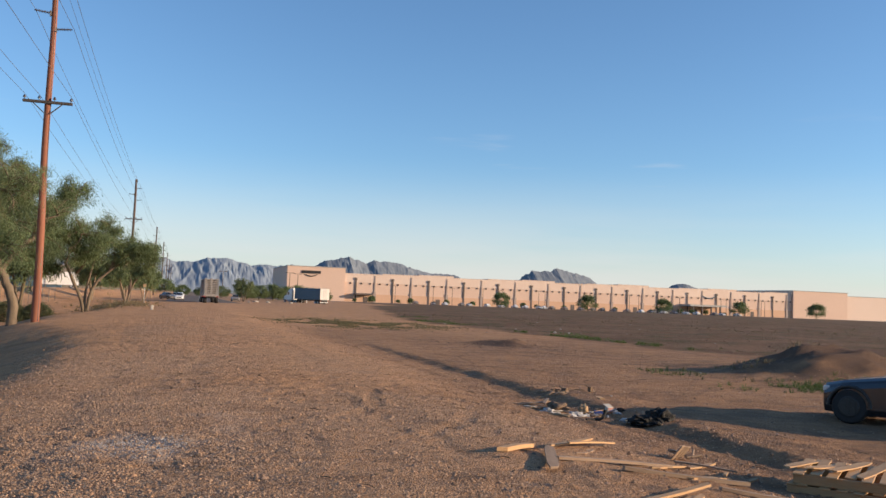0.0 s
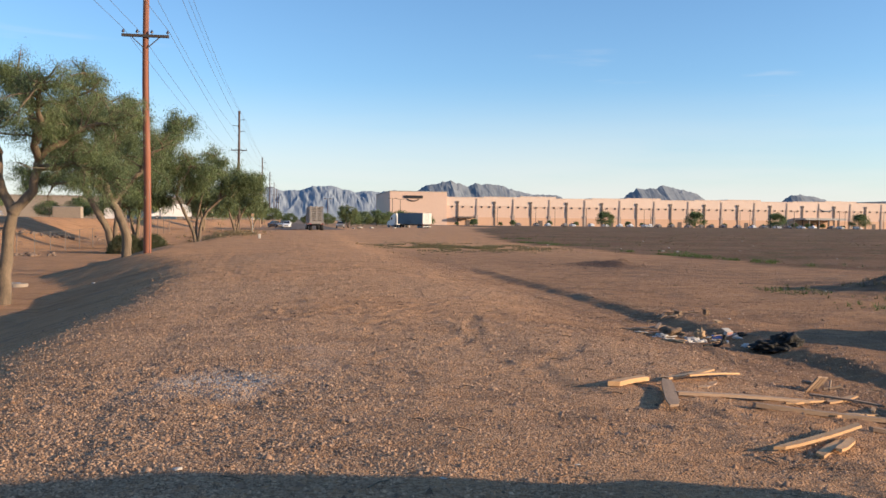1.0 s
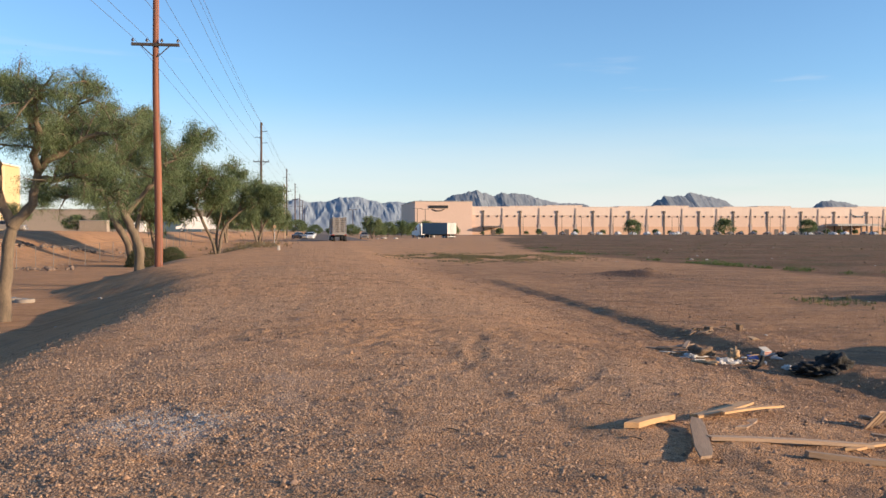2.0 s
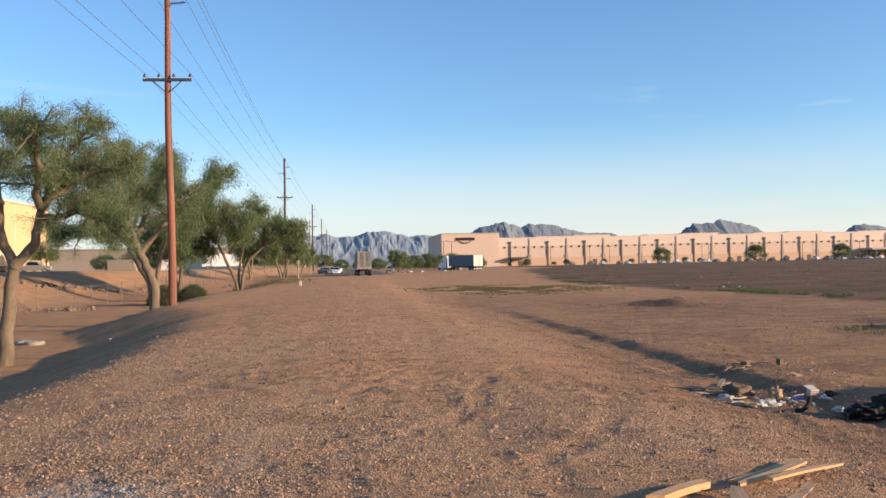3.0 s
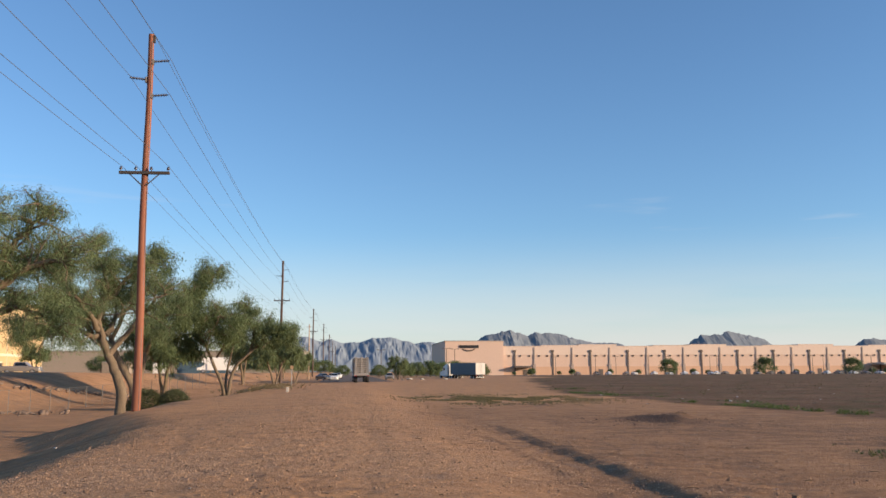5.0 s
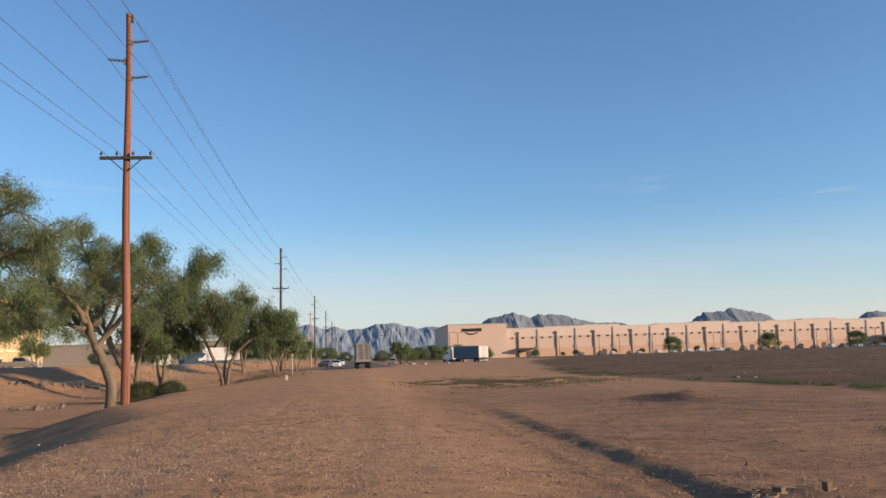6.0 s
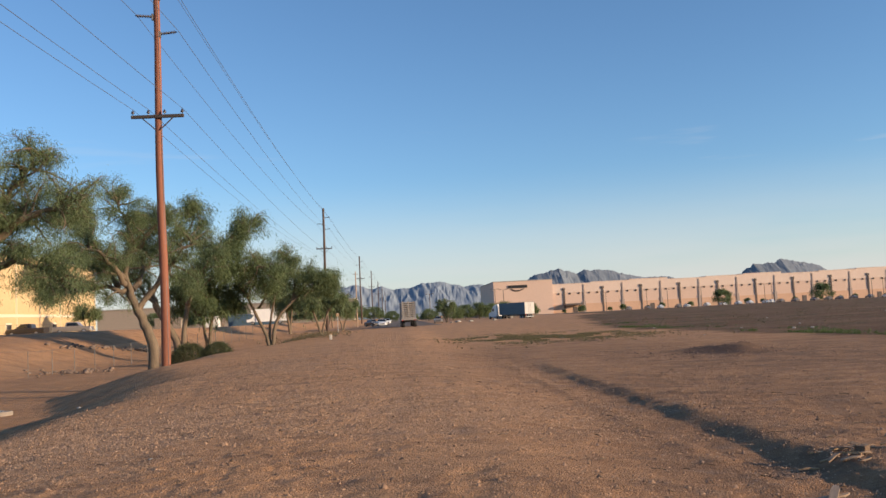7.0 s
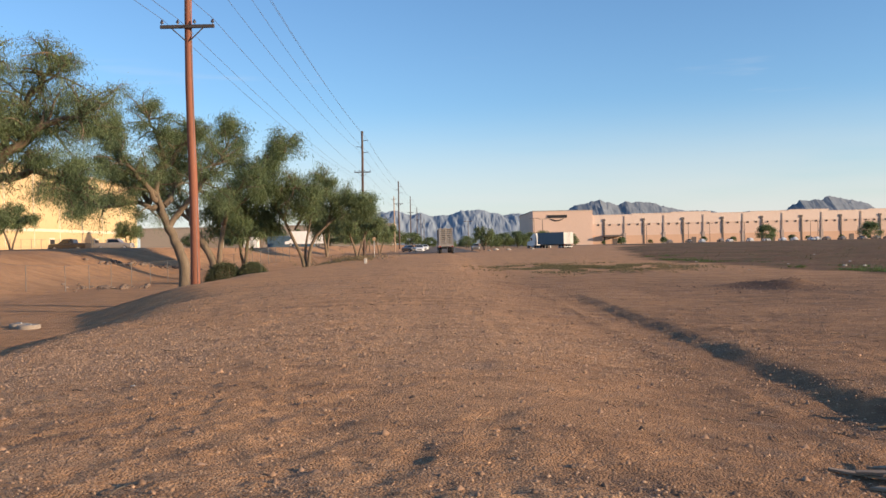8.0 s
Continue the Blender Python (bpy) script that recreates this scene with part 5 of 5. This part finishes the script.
board(4.21, 5.82, 4.41, 6.07, 0.06, 0.03, 0.05)
board(4.56, 5.82, 4.86, 6.07, 0.06, 0.03, 0.02)
board(3.52, 4.92, 4.81, 4.72, 0.12, 0.05, 0.0, mat=grey_wood, label="dark weathered batten beside the broken pallets")


def leaning_panel(x, y):
    t = thing("broken_panel", x, y, gz(x, y), 25, "broken grey board panel propped up on the dirt", "timber", "loose boards")
    for i in range(3):
        part("slat", Geo().box(0.09 * i, 0, 0.12, 0.08, 0.02, 0.3 - 0.04 * i, pose(0, 0, 0, 40, 0, 0), c=0.004), grey_wood, t)
    part("rail", Geo().box(0.12, 0.05, 0.1, 0.4, 0.04, 0.04, pose(0, 0, 0, 20, 12, 0), c=0.005), grey_wood, t)
    part("splinters", Geo().tube([(0.2, -0.1, 0.02), (0.42, -0.2, 0.05)], 0.02, 5).tube([(0.25, -0.15, 0.02), (0.5, -0.02, 0.09)], 0.015, 5), grey_wood, t)


leaning_panel(4.45, 7.35)


def pallet(x, y, z, rz, tilt=0.0, label="broken wooden shipping pallet on the dirt"):
    t = thing("pallet", x, y, z, rz, label, "pallet", "stacked pallets")
    t.matrix_basis = pose(x, y, z, tilt, 0, rz)
    r = random.Random(int(x * 50 + z * 90))
    for i in range(7):
        part("top_slat", Geo().box(-0.54 + 0.18 * i, r.uniform(-0.03, 0.03), 0.135, 0.12, 1.0 - r.choice((0, 0, 0.25)), 0.018, c=0.004), new_wood, t)
    for yy in (-0.45, 0, 0.45):
        part("stringer", Geo().box(0, yy, 0.07, 1.2, 0.04, 0.11, c=0.004), new_wood, t)
    for i in range(3):
        part("bottom_slat", Geo().box(-0.5 + 0.5 * i, 0, 0.009, 0.12, 1.0, 0.018, c=0.004), new_wood, t)


pz = gz(5.3, 5.5) - 0.03
pallet(5.62, 5.37, pz, -55)
pallet(5.67, 5.39, pz + 0.15, -48, 2, "wooden shipping pallet stacked on another pallet")
board(4.91, 5.62, 5.81, 6.07, 0.19, 0.02, 0.27)
board(5.11, 5.49, 6.01, 5.87, 0.19, 0.02, 0.27)
board(5.26, 5.29, 6.16, 5.69, 0.19, 0.02, 0.27)
board(5.46, 5.07, 6.26, 5.47, 0.19, 0.02, 0.27)


# split slats and sticks dropped beside the rubbish
for x0, y0, x1, y1, up in ((4.6, 13.55, 5.15, 13.0, 0.0), (4.7, 13.35, 5.3, 13.1, 0.03), (4.85, 13.2, 5.4, 13.4, 0.05), (4.95, 13.6, 5.4, 13.3, 0.02), (5.05, 13.0, 5.4, 13.6, 0.08), (4.7, 13.1, 5.1, 12.8, 0.0)):
    board(x0, y0, x1, y1, 0.1, 0.022, up, up + 0.05, mat=grey_wood, label="split weathered slat in a heap of rubbish", group="rubbish slats")


# black bag and the trail of rubbish
def bag(x, y, rx, ry, rz_, mat, name, label, seed):
    g = Geo().blob(0, 0, rz_ * 0.5, rx * 0.85, ry * 0.85, rz_ * 0.8, 3, 1.0, 2.2, seed=seed)
    ob = part(name, g, mat)
    ob.matrix_basis = pose(x, y, gz(x, y) - 0.02, 0, 0, seed * 40)
    return tagged(ob, label, "bag" if "bag" in name else "rubbish", "dumped rubbish")


sack = thing("rubbish_bag", 6.3, 10.9, gz(6.3, 10.9) - 0.03, -6, "slumped black plastic rubbish bag lying on the dirt", "bag", "dumped rubbish")
sack.scale = (0.68, 0.8, 0.95)
part("bag_body", Geo().blob(0.14, 0, 0.09, 0.34, 0.25, 0.17, 4, 0.75, 2.6, seed=1.3), plastic_black, sack)
part("bag_neck", Geo().blob(-0.3, -0.05, 0.06, 0.4, 0.2, 0.09, 4, 0.8, 3.0, seed=4.1), plastic_black, sack)
part("bag_skirt", Geo().blob(0.05, -0.05, 0.02, 0.68, 0.3, 0.04, 4, 0.9, 3.2, seed=6.1), plastic_black, sack)
bag(6.03, 11.45, 0.18, 0.1, 0.05, plastic_white, "plastic_bag", "crumpled white plastic bag", 2.2)
for i, (xx, yy, rx, ry, rz_) in enumerate(((4.9, 12.5, 0.13, 0.09, 0.06), (5.26, 11.95, 0.17, 0.12, 0.09), (5.13, 11.85, 0.1, 0.08, 0.05), (5.53, 12.1, 0.1, 0.07, 0.05), (6.18, 12.05, 0.13, 0.05, 0.04), (5.78, 12.2, 0.08, 0.06, 0.04))):
    bag(xx, yy, rx, ry, rz_, plastic_white, "plastic_bag", "crumpled white plastic bag among rubbish", 3.1 + i)
bag(5.23, 12.75, 0.3, 0.2, 0.12, cloth_brown, "brown_cloth", "crumpled brown cloth among rubbish", 5.5)
bag(4.88, 11.9, 0.24, 0.08, 0.05, cardboard, "crushed_packaging", "crushed tan packaging among rubbish", 7.7)
bag(5.66, 12.5, 0.1, 0.09, 0.15, cardboard, "paper_sack", "upright crumpled paper sack", 8.8)
bag(6.3, 12.15, 0.1, 0.07, 0.06, plastic_black, "plastic_bag", "small crumpled black bag", 9.4)


def carton(x, y, w, d, h, rz, mat, label, tilt=0.0, mark=None):
    t = thing("carton", x, y, gz(x, y), rz, label, "box", "dumped rubbish")
    t.matrix_basis = pose(x, y, gz(x, y) - 0.005, tilt, 0, rz)
    b = part("box", Geo().box(0, 0, h / 2, w, d, h, c=0.006), mat, t)
    part("flap", Geo().box(0, d / 2 + 0.04, h, w * 0.96, 0.1, 0.006, pose(0, 0, 0, 8)), mat, t)
    if mark:
        for i in range(3):
            part("print_band", Geo().box(0, -d / 2 - 0.002, h * (0.25 + 0.25 * i), w * 0.8, 0.004, h * 0.1), mark, b)
    return t


carton(6.18, 12.42, 0.16, 0.08, 0.1, 15, paper_white, "printed red and white carton", 12, box_red)
carton(5.9, 12.3, 0.16, 0.1, 0.06, -20, box_blue, "small flattened blue carton", 0)
carton(7.3, 15.45, 0.1, 0.09, 0.13, 20, cloth_brown, "small brown upright box on the dirt")
carton(6.6, 15.35, 0.14, 0.12, 0.1, 40, cloth_brown, "small brown cardboard box on the dirt")
carton(6.75, 13.85, 0.13, 0.09, 0.03, 10, cardboard, "flattened brown box among wood scraps")

# bent hose
hose = Geo().tube([(-0.25, 0, 0.03), (-0.1, 0.02, 0.035), (0.05, 0, 0.03), (0.14, 0.02, 0.06), (0.19, 0.03, 0.13), (0.2, 0.02, 0.2)], 0.028, 8)
hs = part("rubber_hose", hose, plastic_black)
hs.matrix_basis = pose(5.38, 11.35, gz(5.38, 11.35), 0, 0, 10)
tagged(hs, "bent piece of black rubber hose", "hose", "dumped rubbish")
rr = random.Random(77)
for i in range(16):
    xx, yy = 6.45 + rr.gauss(0.0, 0.28), 15.4 + rr.gauss(0, 0.2)
    a, ln = rr.uniform(0, 6.28), rr.uniform(0.08, 0.28)
    board(xx, yy, xx + ln * math.cos(a), yy + ln * math.sin(a), rr.uniform(0.03, 0.09), 0.02, rr.uniform(0, 0.03), mat=rr.choice((new_wood, grey_wood)), label="short splintered wood scrap in a rubbish pile", group="wood scraps")
for i in range(26):
    xx, yy = 5.38 + rr.gauss(0, 0.4), 12.3 + rr.gauss(0, 0.3)
    a, ln = rr.uniform(0, 6.28), rr.uniform(0.07, 0.25)
    board(xx, yy, xx + ln * math.cos(a), yy + ln * math.sin(a), rr.uniform(0.02, 0.08), 0.015, rr.uniform(0, 0.08), mat=rr.choice((new_wood, paper_white, cardboard, plastic_white)), label="flat scrap of packaging in a rubbish pile", group="rubbish scraps")


def paper_scrap(x, y, s, mat, label):
    g = Geo().blob(0, 0, s * 0.1, s * 0.4, s * 0.3, s * 0.13, 2, 0.8, 1.7, seed=x + y)
    ob = part("paper_scrap", g, mat)
    ob.matrix_basis = pose(x, y, gz(x, y) - 0.01, 0, 0, x * 57)
    return tagged(ob, label, "rubbish", "scattered scraps")


for xx, yy, s in ((25.2, 57.0, 0.32), (26.6, 57.4, 0.45), (24.0, 62, 0.2), (33, 60, 0.2), (41, 72, 0.25), (29.7, 65.7, 0.3), (19, 55, 0.18), (37, 88, 0.3), (22, 75, 0.25), (50, 90, 0.3), (31, 45, 0.16), (17.0, 64, 0.25), (12.0, 62, 0.3)):
    paper_scrap(xx, yy, s, paper_white, "white scrap of litter lying in the field")
for xx, yy, s in ((-0.7, 3.49, 0.07), (-2.46, 4.01, 0.09), (0.32, 3.77, 0.06), (-1.74, 4.79, 0.04), (-1.38, 16.14, 0.08), (2.23, 13.51, 0.05), (1.53, 15.43, 0.05), (-3.2, 8.04, 0.06), (0.62, 5.76, 0.04), (-10.2, 38.0, 0.25), (7.4, 14.6, 0.1), (-18, 44, 0.3), (14.5, 21.8, 0.14), (-8.9, 27.0, 0.12)):
    paper_scrap(xx, yy, s, paper_white if s > 0.055 else cardboard, "small pale scrap of litter on the dirt")

# white marker post, sign post, pale rubbish by the road
mk = thing("marker_post", -4.4, 79.0, gz(-4.4, 79.0), 0, "short white marker post beside the track", "post")
part("post", Geo().box(0, 0, 0.18, 0.24, 0.18, 0.5, c=0.03), paper_white, mk)
part("cap", Geo().box(0, 0, 0.46, 0.28, 0.22, 0.06, c=0.02), cardboard, mk)
for xx, yy, s in ((13.4, 185, 1.8), (16.3, 188, 1.2), (21.5, 190, 1.2), (11.8, 182, 0.9)):
    paper_scrap(xx, yy, s, paper_white, "pale dumped rubbish beside the far road")
sg = thing("road_sign", -6.6, 118, gz(-6.6, 118), 0, "small faded sign on a thin post", "sign")
part("post", Geo().tube([(0, 0, -0.2), (0, 0, 2.6)], 0.04, 6), steel, sg)
part("panel", Geo().box(0, -0.06, 2.35, 0.4, 0.03, 0.4, c=0.01), cardboard, sg)


# round concrete lids in the basin
def lid(x, y, r):
    t = thing("concrete_lid", x, y, gz(x, y), 0, "flat round concrete lid lying in the basin", "lid", "concrete lids")
    part("disc", Geo().tube([(0, 0, -0.05), (0, 0, 0.12), (0, 0, 0.15)], [r, r, r * 0.93], 20), dirty_concrete, t)
    part("lug", Geo().box(0, 0, 0.16, 0.2, 0.08, 0.06, c=0.01), steel, t)


lid(-13.95, 40.2, 0.42)
lid(-14.7, 41.0, 0.36)

# ---- chain-link fence along the basin ----
def link_mesh(a, b, h):
    g = Geo()
    a, b = Vector(a), Vector(b)
    n = max(2, int((b - a).length / 0.16))
    up = Vector((0, 0, h))
    side = (b - a).normalized().cross(Vector((0, 0, 1))) * 0.004
    for i in range(-int(h / 0.16), n):
        for s in (0, 1):
            u0, u1 = i / n, (i + h / 0.16) / n
            z0, z1 = 0.0, 1.0
            if u0 < 0:
                z0, u0 = -u0 / (u1 - u0), 0.0
            if u1 > 1:
                z1 = z0 + (1 - u0) / ((i + h / 0.16) / n - i / n)
                u1 = 1.0
            if z1 <= z0:
                continue
            p, q = a.lerp(b, u0 if s == 0 else 1 - u0) + up * z0, a.lerp(b, u1 if s == 0 else 1 - u1) + up * min(z1, 1)
            t = Vector((0, 0, 0.0025))
            g.add([p - t, p + t, q + t, q - t], [(0, 1, 2, 3)])
    return g


def fence(points, label):
    f = thing("chain_link_fence", points[0][0], points[0][1], 0, 0, label, "fence")
    ox, oy = points[0][0], points[0][1]
    spots = []
    for (x0, y0), (x1, y1) in zip(points[:-1], points[1:]):
        n = max(1, round(math.hypot(x1 - x0, y1 - y0) / 3.0))
        spots += [(x0 + (x1 - x0) * i / n, y0 + (y1 - y0) * i / n) for i in range(n)]
    spots.append(points[-1])
    local = [(x - ox, y - oy, gz(x, y)) for x, y in spots]
    for x, y, z in local:
        part("fence_post", Geo().tube([(x, y, z - 0.2), (x, y, z + 1.9)], 0.028, 6), dull_steel, f)
    for p, q in zip(local[:-1], local[1:]):
        part("top_rail", Geo().tube([(p[0], p[1], p[2] + 1.85), (q[0], q[1], q[2] + 1.85)], 0.012, 5), dull_steel, f)
        part("wire_mesh", link_mesh((p[0], p[1], p[2] + 0.05), (q[0], q[1], q[2] + 0.05), 1.78), dull_steel, f)


fence([(-34, 58), (-25.5, 70), (-20.5, 92), (-17.5, 118)], "tall galvanised chain-link fence across the basin")
fence([(-56.5, 100), (-56.5, 170)], "tall fence in front of the yellow building")


# ---- stones along the far bank ----
def stone_mesh(seed):
    return Geo().blob(0, 0, 0.08, 0.2, 0.16, 0.13, 2, 0.6, 1.6, seed=seed).mesh("stone")


meshes = [stone_mesh(s + 0.37) for s in range(6)]
rs = random.Random(21)
for i in range(110):
    u = rs.random()
    if i < 70:
        xx, yy = -31 + 9 * u + rs.gauss(0, 0.5), 88 + 14 * u + rs.gauss(0, 0.8)
    else:
        xx, yy = -24 + rs.gauss(0, 1.6), 74 + rs.gauss(0, 1.4)
    ob = part("stone", rs.choice(meshes), rock_grey)
    s = rs.uniform(0.4, 1.3)
    ob.matrix_basis = pose(xx, yy, gz(xx, yy) - 0.02, 0, 0, rs.uniform(0, 360))
    ob.scale = (s, s, s)
    tagged(ob, "rough brown field stone on the basin bank", "stone", "stones on the bank")


# ---- pebbles, clods, weeds ----
def scatter(count, x0, x1, y0, y1, small, big, seed, flat=0.6, keep=None, power=3.0, bias=1.0):
    rng = np.random.default_rng(seed)
    x = rng.uniform(x0, x1, count)
    y = y0 + (y1 - y0) * rng.random(count) ** bias
    if keep is not None:
        ok = keep(x, y, rng)
        x, y = x[ok], y[ok]
    n = len(x)
    s = small + (big - small) * rng.random(n) ** power
    z = ground_height(x, y) + s * 0.12
    shape = np.array([(1, 0, -0.3), (-1, 0, -0.3), (0, 1, -0.3), (0, -1, -0.3), (0, 0, 1)], float)
    j = shape[None] * (1 + rng.normal(0, 0.25, (n, 5, 1))) + rng.normal(0, 0.18, (n, 5, 3))
    j[:, :, 2] *= flat
    a = rng.uniform(0, 6.28, n)
    ca, sa = np.cos(a)[:, None], np.sin(a)[:, None]
    vx, vy = j[:, :, 0] * ca - j[:, :, 1] * sa, j[:, :, 0] * sa + j[:, :, 1] * ca
    v = np.stack([x[:, None] + vx * s[:, None] / 2, y[:, None] + vy * s[:, None] / 2, z[:, None] + j[:, :, 2] * s[:, None] / 2], -1).reshape(-1, 3)
    tri = np.array([(0, 2, 4), (2, 1, 4), (1, 3, 4), (3, 0, 4)])
    f = (tri[None] + (np.arange(n) * 5)[:, None, None]).reshape(-1, 3)
    m = bpy.data.meshes.new("scatter")
    m.vertices.add(len(v))
    m.vertices.foreach_set("co", v.ravel())
    m.loops.add(f.size)
    m.loops.foreach_set("vertex_index", f.ravel().astype(np.int32))
    m.polygons.add(len(f))
    m.polygons.foreach_set("loop_start", np.arange(0, f.size, 3))
    m.update(calc_edges=True)
    return m


def gravelly(x, y, rng):
    return rng.random(len(x)) < np.clip(0.22 + 0.85 * value_noise(x * 0.3, y * 0.2, 41) + 0.3 * value_noise(x * 1.3, y * 1.3, 51), 0.06, 1) * (1 - 0.85 * step(3.5, 6.0, x)) * (1 - 0.8 * step(-3.5, -6, x))


tagged(part("gravel", scatter(560000, -6, 7, 2.2, 25, 0.008, 0.034, 1, flat=0.6, keep=gravelly, power=2.3, bias=1.25), pebble_mat), "small tan and grey pebbles on the track", "gravel", kind="stuff")
tagged(part("soil_clods", scatter(42000, -7, 18, 1.5, 45, 0.012, 0.075, 2, 0.7, power=6, bias=1.2), clod_mat), "loose brown clods of soil", "soil", kind="stuff")
tagged(part("pale_gravel", scatter(4200, -3.3, -1.3, 6.0, 8.6, 0.008, 0.03, 3, keep=lambda x, y, r: r.random(len(x)) < 1.2 * np.exp(-(((x + 2.35) / 0.5) ** 2 + ((y - 7.25) / 0.6) ** 2)), power=3), pale_stone_mat), "patch of crushed pale grey gravel", "gravel", kind="stuff")
tagged(part("dark_clods", scatter(2200, 9.5, 17.0, 34.0, 42.0, 0.02, 0.11, 4, 0.8, keep=lambda x, y, r: r.random(len(x)) < np.exp(-(((x - 13.3) / 1.9) ** 2 + ((y - 37.6) / 2.0) ** 2)), power=3), material("dark_clods", (0.15, 0.085, 0.06), (0.09, 0.055, 0.04), rough=0.95, fine=15, bump=0.4, per_island=0.3)), "heap of dark dug-up soil clods", "soil", kind="stuff")
tagged(part("field_clods", scatter(16000, 17, 110, 28, 130, 0.04, 0.2, 5, 0.6, power=4, bias=1.6, keep=lambda x, y, r: zone_masks(x, y)["field"] > 0.6), material("field_clods", (0.19, 0.128, 0.08), (0.13, 0.088, 0.055), rough=0.98, fine=8, bump=0.4, per_island=0.35)), "rough brown clods of a ploughed field", "soil", kind="stuff")


def tufts(count, where, size, mat, name, label, seed, blades=9, flat=1.1):
    rng = np.random.default_rng(seed)
    x, y = where(rng, count)
    n = len(x)
    z = ground_height(x, y)
    k = n * blades
    bx, by, bz = np.repeat(x, blades), np.repeat(y, blades), np.repeat(z, blades)
    a = rng.uniform(0, 6.28, k)
    s = np.repeat(size * rng.uniform(0.5, 1.4, n), blades) * rng.uniform(0.6, 1.2, k)
    tilt = rng.uniform(0.2, flat, k)
    base = np.stack([bx + rng.normal(0, 0.1, k) * s * 2, by + rng.normal(0, 0.1, k) * s * 2, bz - 0.01], 1)
    d = np.stack([np.cos(a) * np.sin(tilt), np.sin(a) * np.sin(tilt), np.cos(tilt)], 1)
    sd = np.stack([-np.sin(a), np.cos(a), np.zeros(k)], 1) * (s * 0.035)[:, None]
    mid, end = base + d * (s * 0.55)[:, None], base + d * s[:, None] * np.array([1.25, 1.25, 0.85])
    v = np.concatenate([base - sd, base + sd, mid + sd, mid - sd, end], 0)
    f = [(i, i + k, i + 2 * k, i + 3 * k) for i in range(k)] + [(i + 3 * k, i + 2 * k, i + 4 * k) for i in range(k)]
    m = bpy.data.meshes.new(name)
    m.from_pydata(v.tolist(), [], f)
    return tagged(part(name, m, mat), label, "weeds", kind="stuff")


def blot(xc, yc, sx, sy):
    def where(rng, n):
        x, y = rng.normal(xc, sx, n), rng.normal(yc, sy, n)
        ok = value_noise(x * 0.8, y * 0.5, 61) > -0.15
        return x[ok], y[ok]
    return where


def edge_band(rng, n):
    y = rng.uniform(25, 95, n)
    x = np.interp(y, FIELD_Y, FIELD_X) + 0.8 + np.abs(rng.normal(0, 1.6, n))
    ok = value_noise(x * 0.3, y * 0.16, 62) + 0.6 * value_noise(x * 1.1, y * 0.8, 64) > 0.38
    return x[ok], y[ok]


def field_any(rng, n):
    x, y = rng.uniform(20, 170, n), 30 + 260 * rng.random(n) ** 1.5
    ok = (value_noise(x * 0.12, y * 0.07, 63) > 0.15) & (zone_masks(x, y)["field"] > 0.7)
    return x[ok], y[ok]


tufts(6000, blot(9.6, 66, 2.2, 5.0), 0.13, weed_olive, "weeds", "low green weeds growing on the dirt", 71)
tufts(5000, blot(14.2, 66, 2.2, 4.5), 0.13, weed_olive, "weeds", "low green weeds growing on the dirt", 72)
tufts(3400, edge_band, 0.18, weed_green, "weeds", "green weeds along the field edge", 73)
tufts(7000, field_any, 0.2, weed_olive, "dry_grass", "sparse dry grass in the field", 74)
tufts(160, blot(13.9, 22.6, 0.9, 0.9), 0.11, weed_green, "weeds", "small weeds beside wheel tracks", 75)
tufts(300, blot(18.0, 20.5, 2.2, 1.4), 0.18, dry_grass, "dry_grass", "dry grass on the dirt mound", 76)
tufts(420, blot(15.6, 17.4, 1.3, 0.6), 0.14, weed_green, "weeds", "green weeds at the foot of the mound", 77)
tufts(900, blot(-9.2, 108, 2.2, 9), 0.4, dry_grass, "dry_grass", "dry grass along the bank", 78)


def twig_litter(count, seed):
    rng = random.Random(seed)
    g = Geo()
    for i in range(count):
        x, y = rng.uniform(-6, 12), 3 + 30 * rng.random() ** 1.5
        a, ln = rng.uniform(0, 6.28), rng.uniform(0.05, 0.22)
        dx, dy = ln * math.cos(a), ln * math.sin(a)
        z0, z1 = gz(x, y) + 0.008, gz(x + dx, y + dy) + 0.008
        g.tube([(x, y, z0), (x + dx * 0.5, y + dy * 0.55, (z0 + z1) / 2 + 0.01), (x + dx, y + dy, z1)], rng.uniform(0.002, 0.006), 4)
    return g


tagged(part("twigs", twig_litter(420, 91), bark), "dry brown twigs scattered over the dirt", "twigs", kind="stuff")
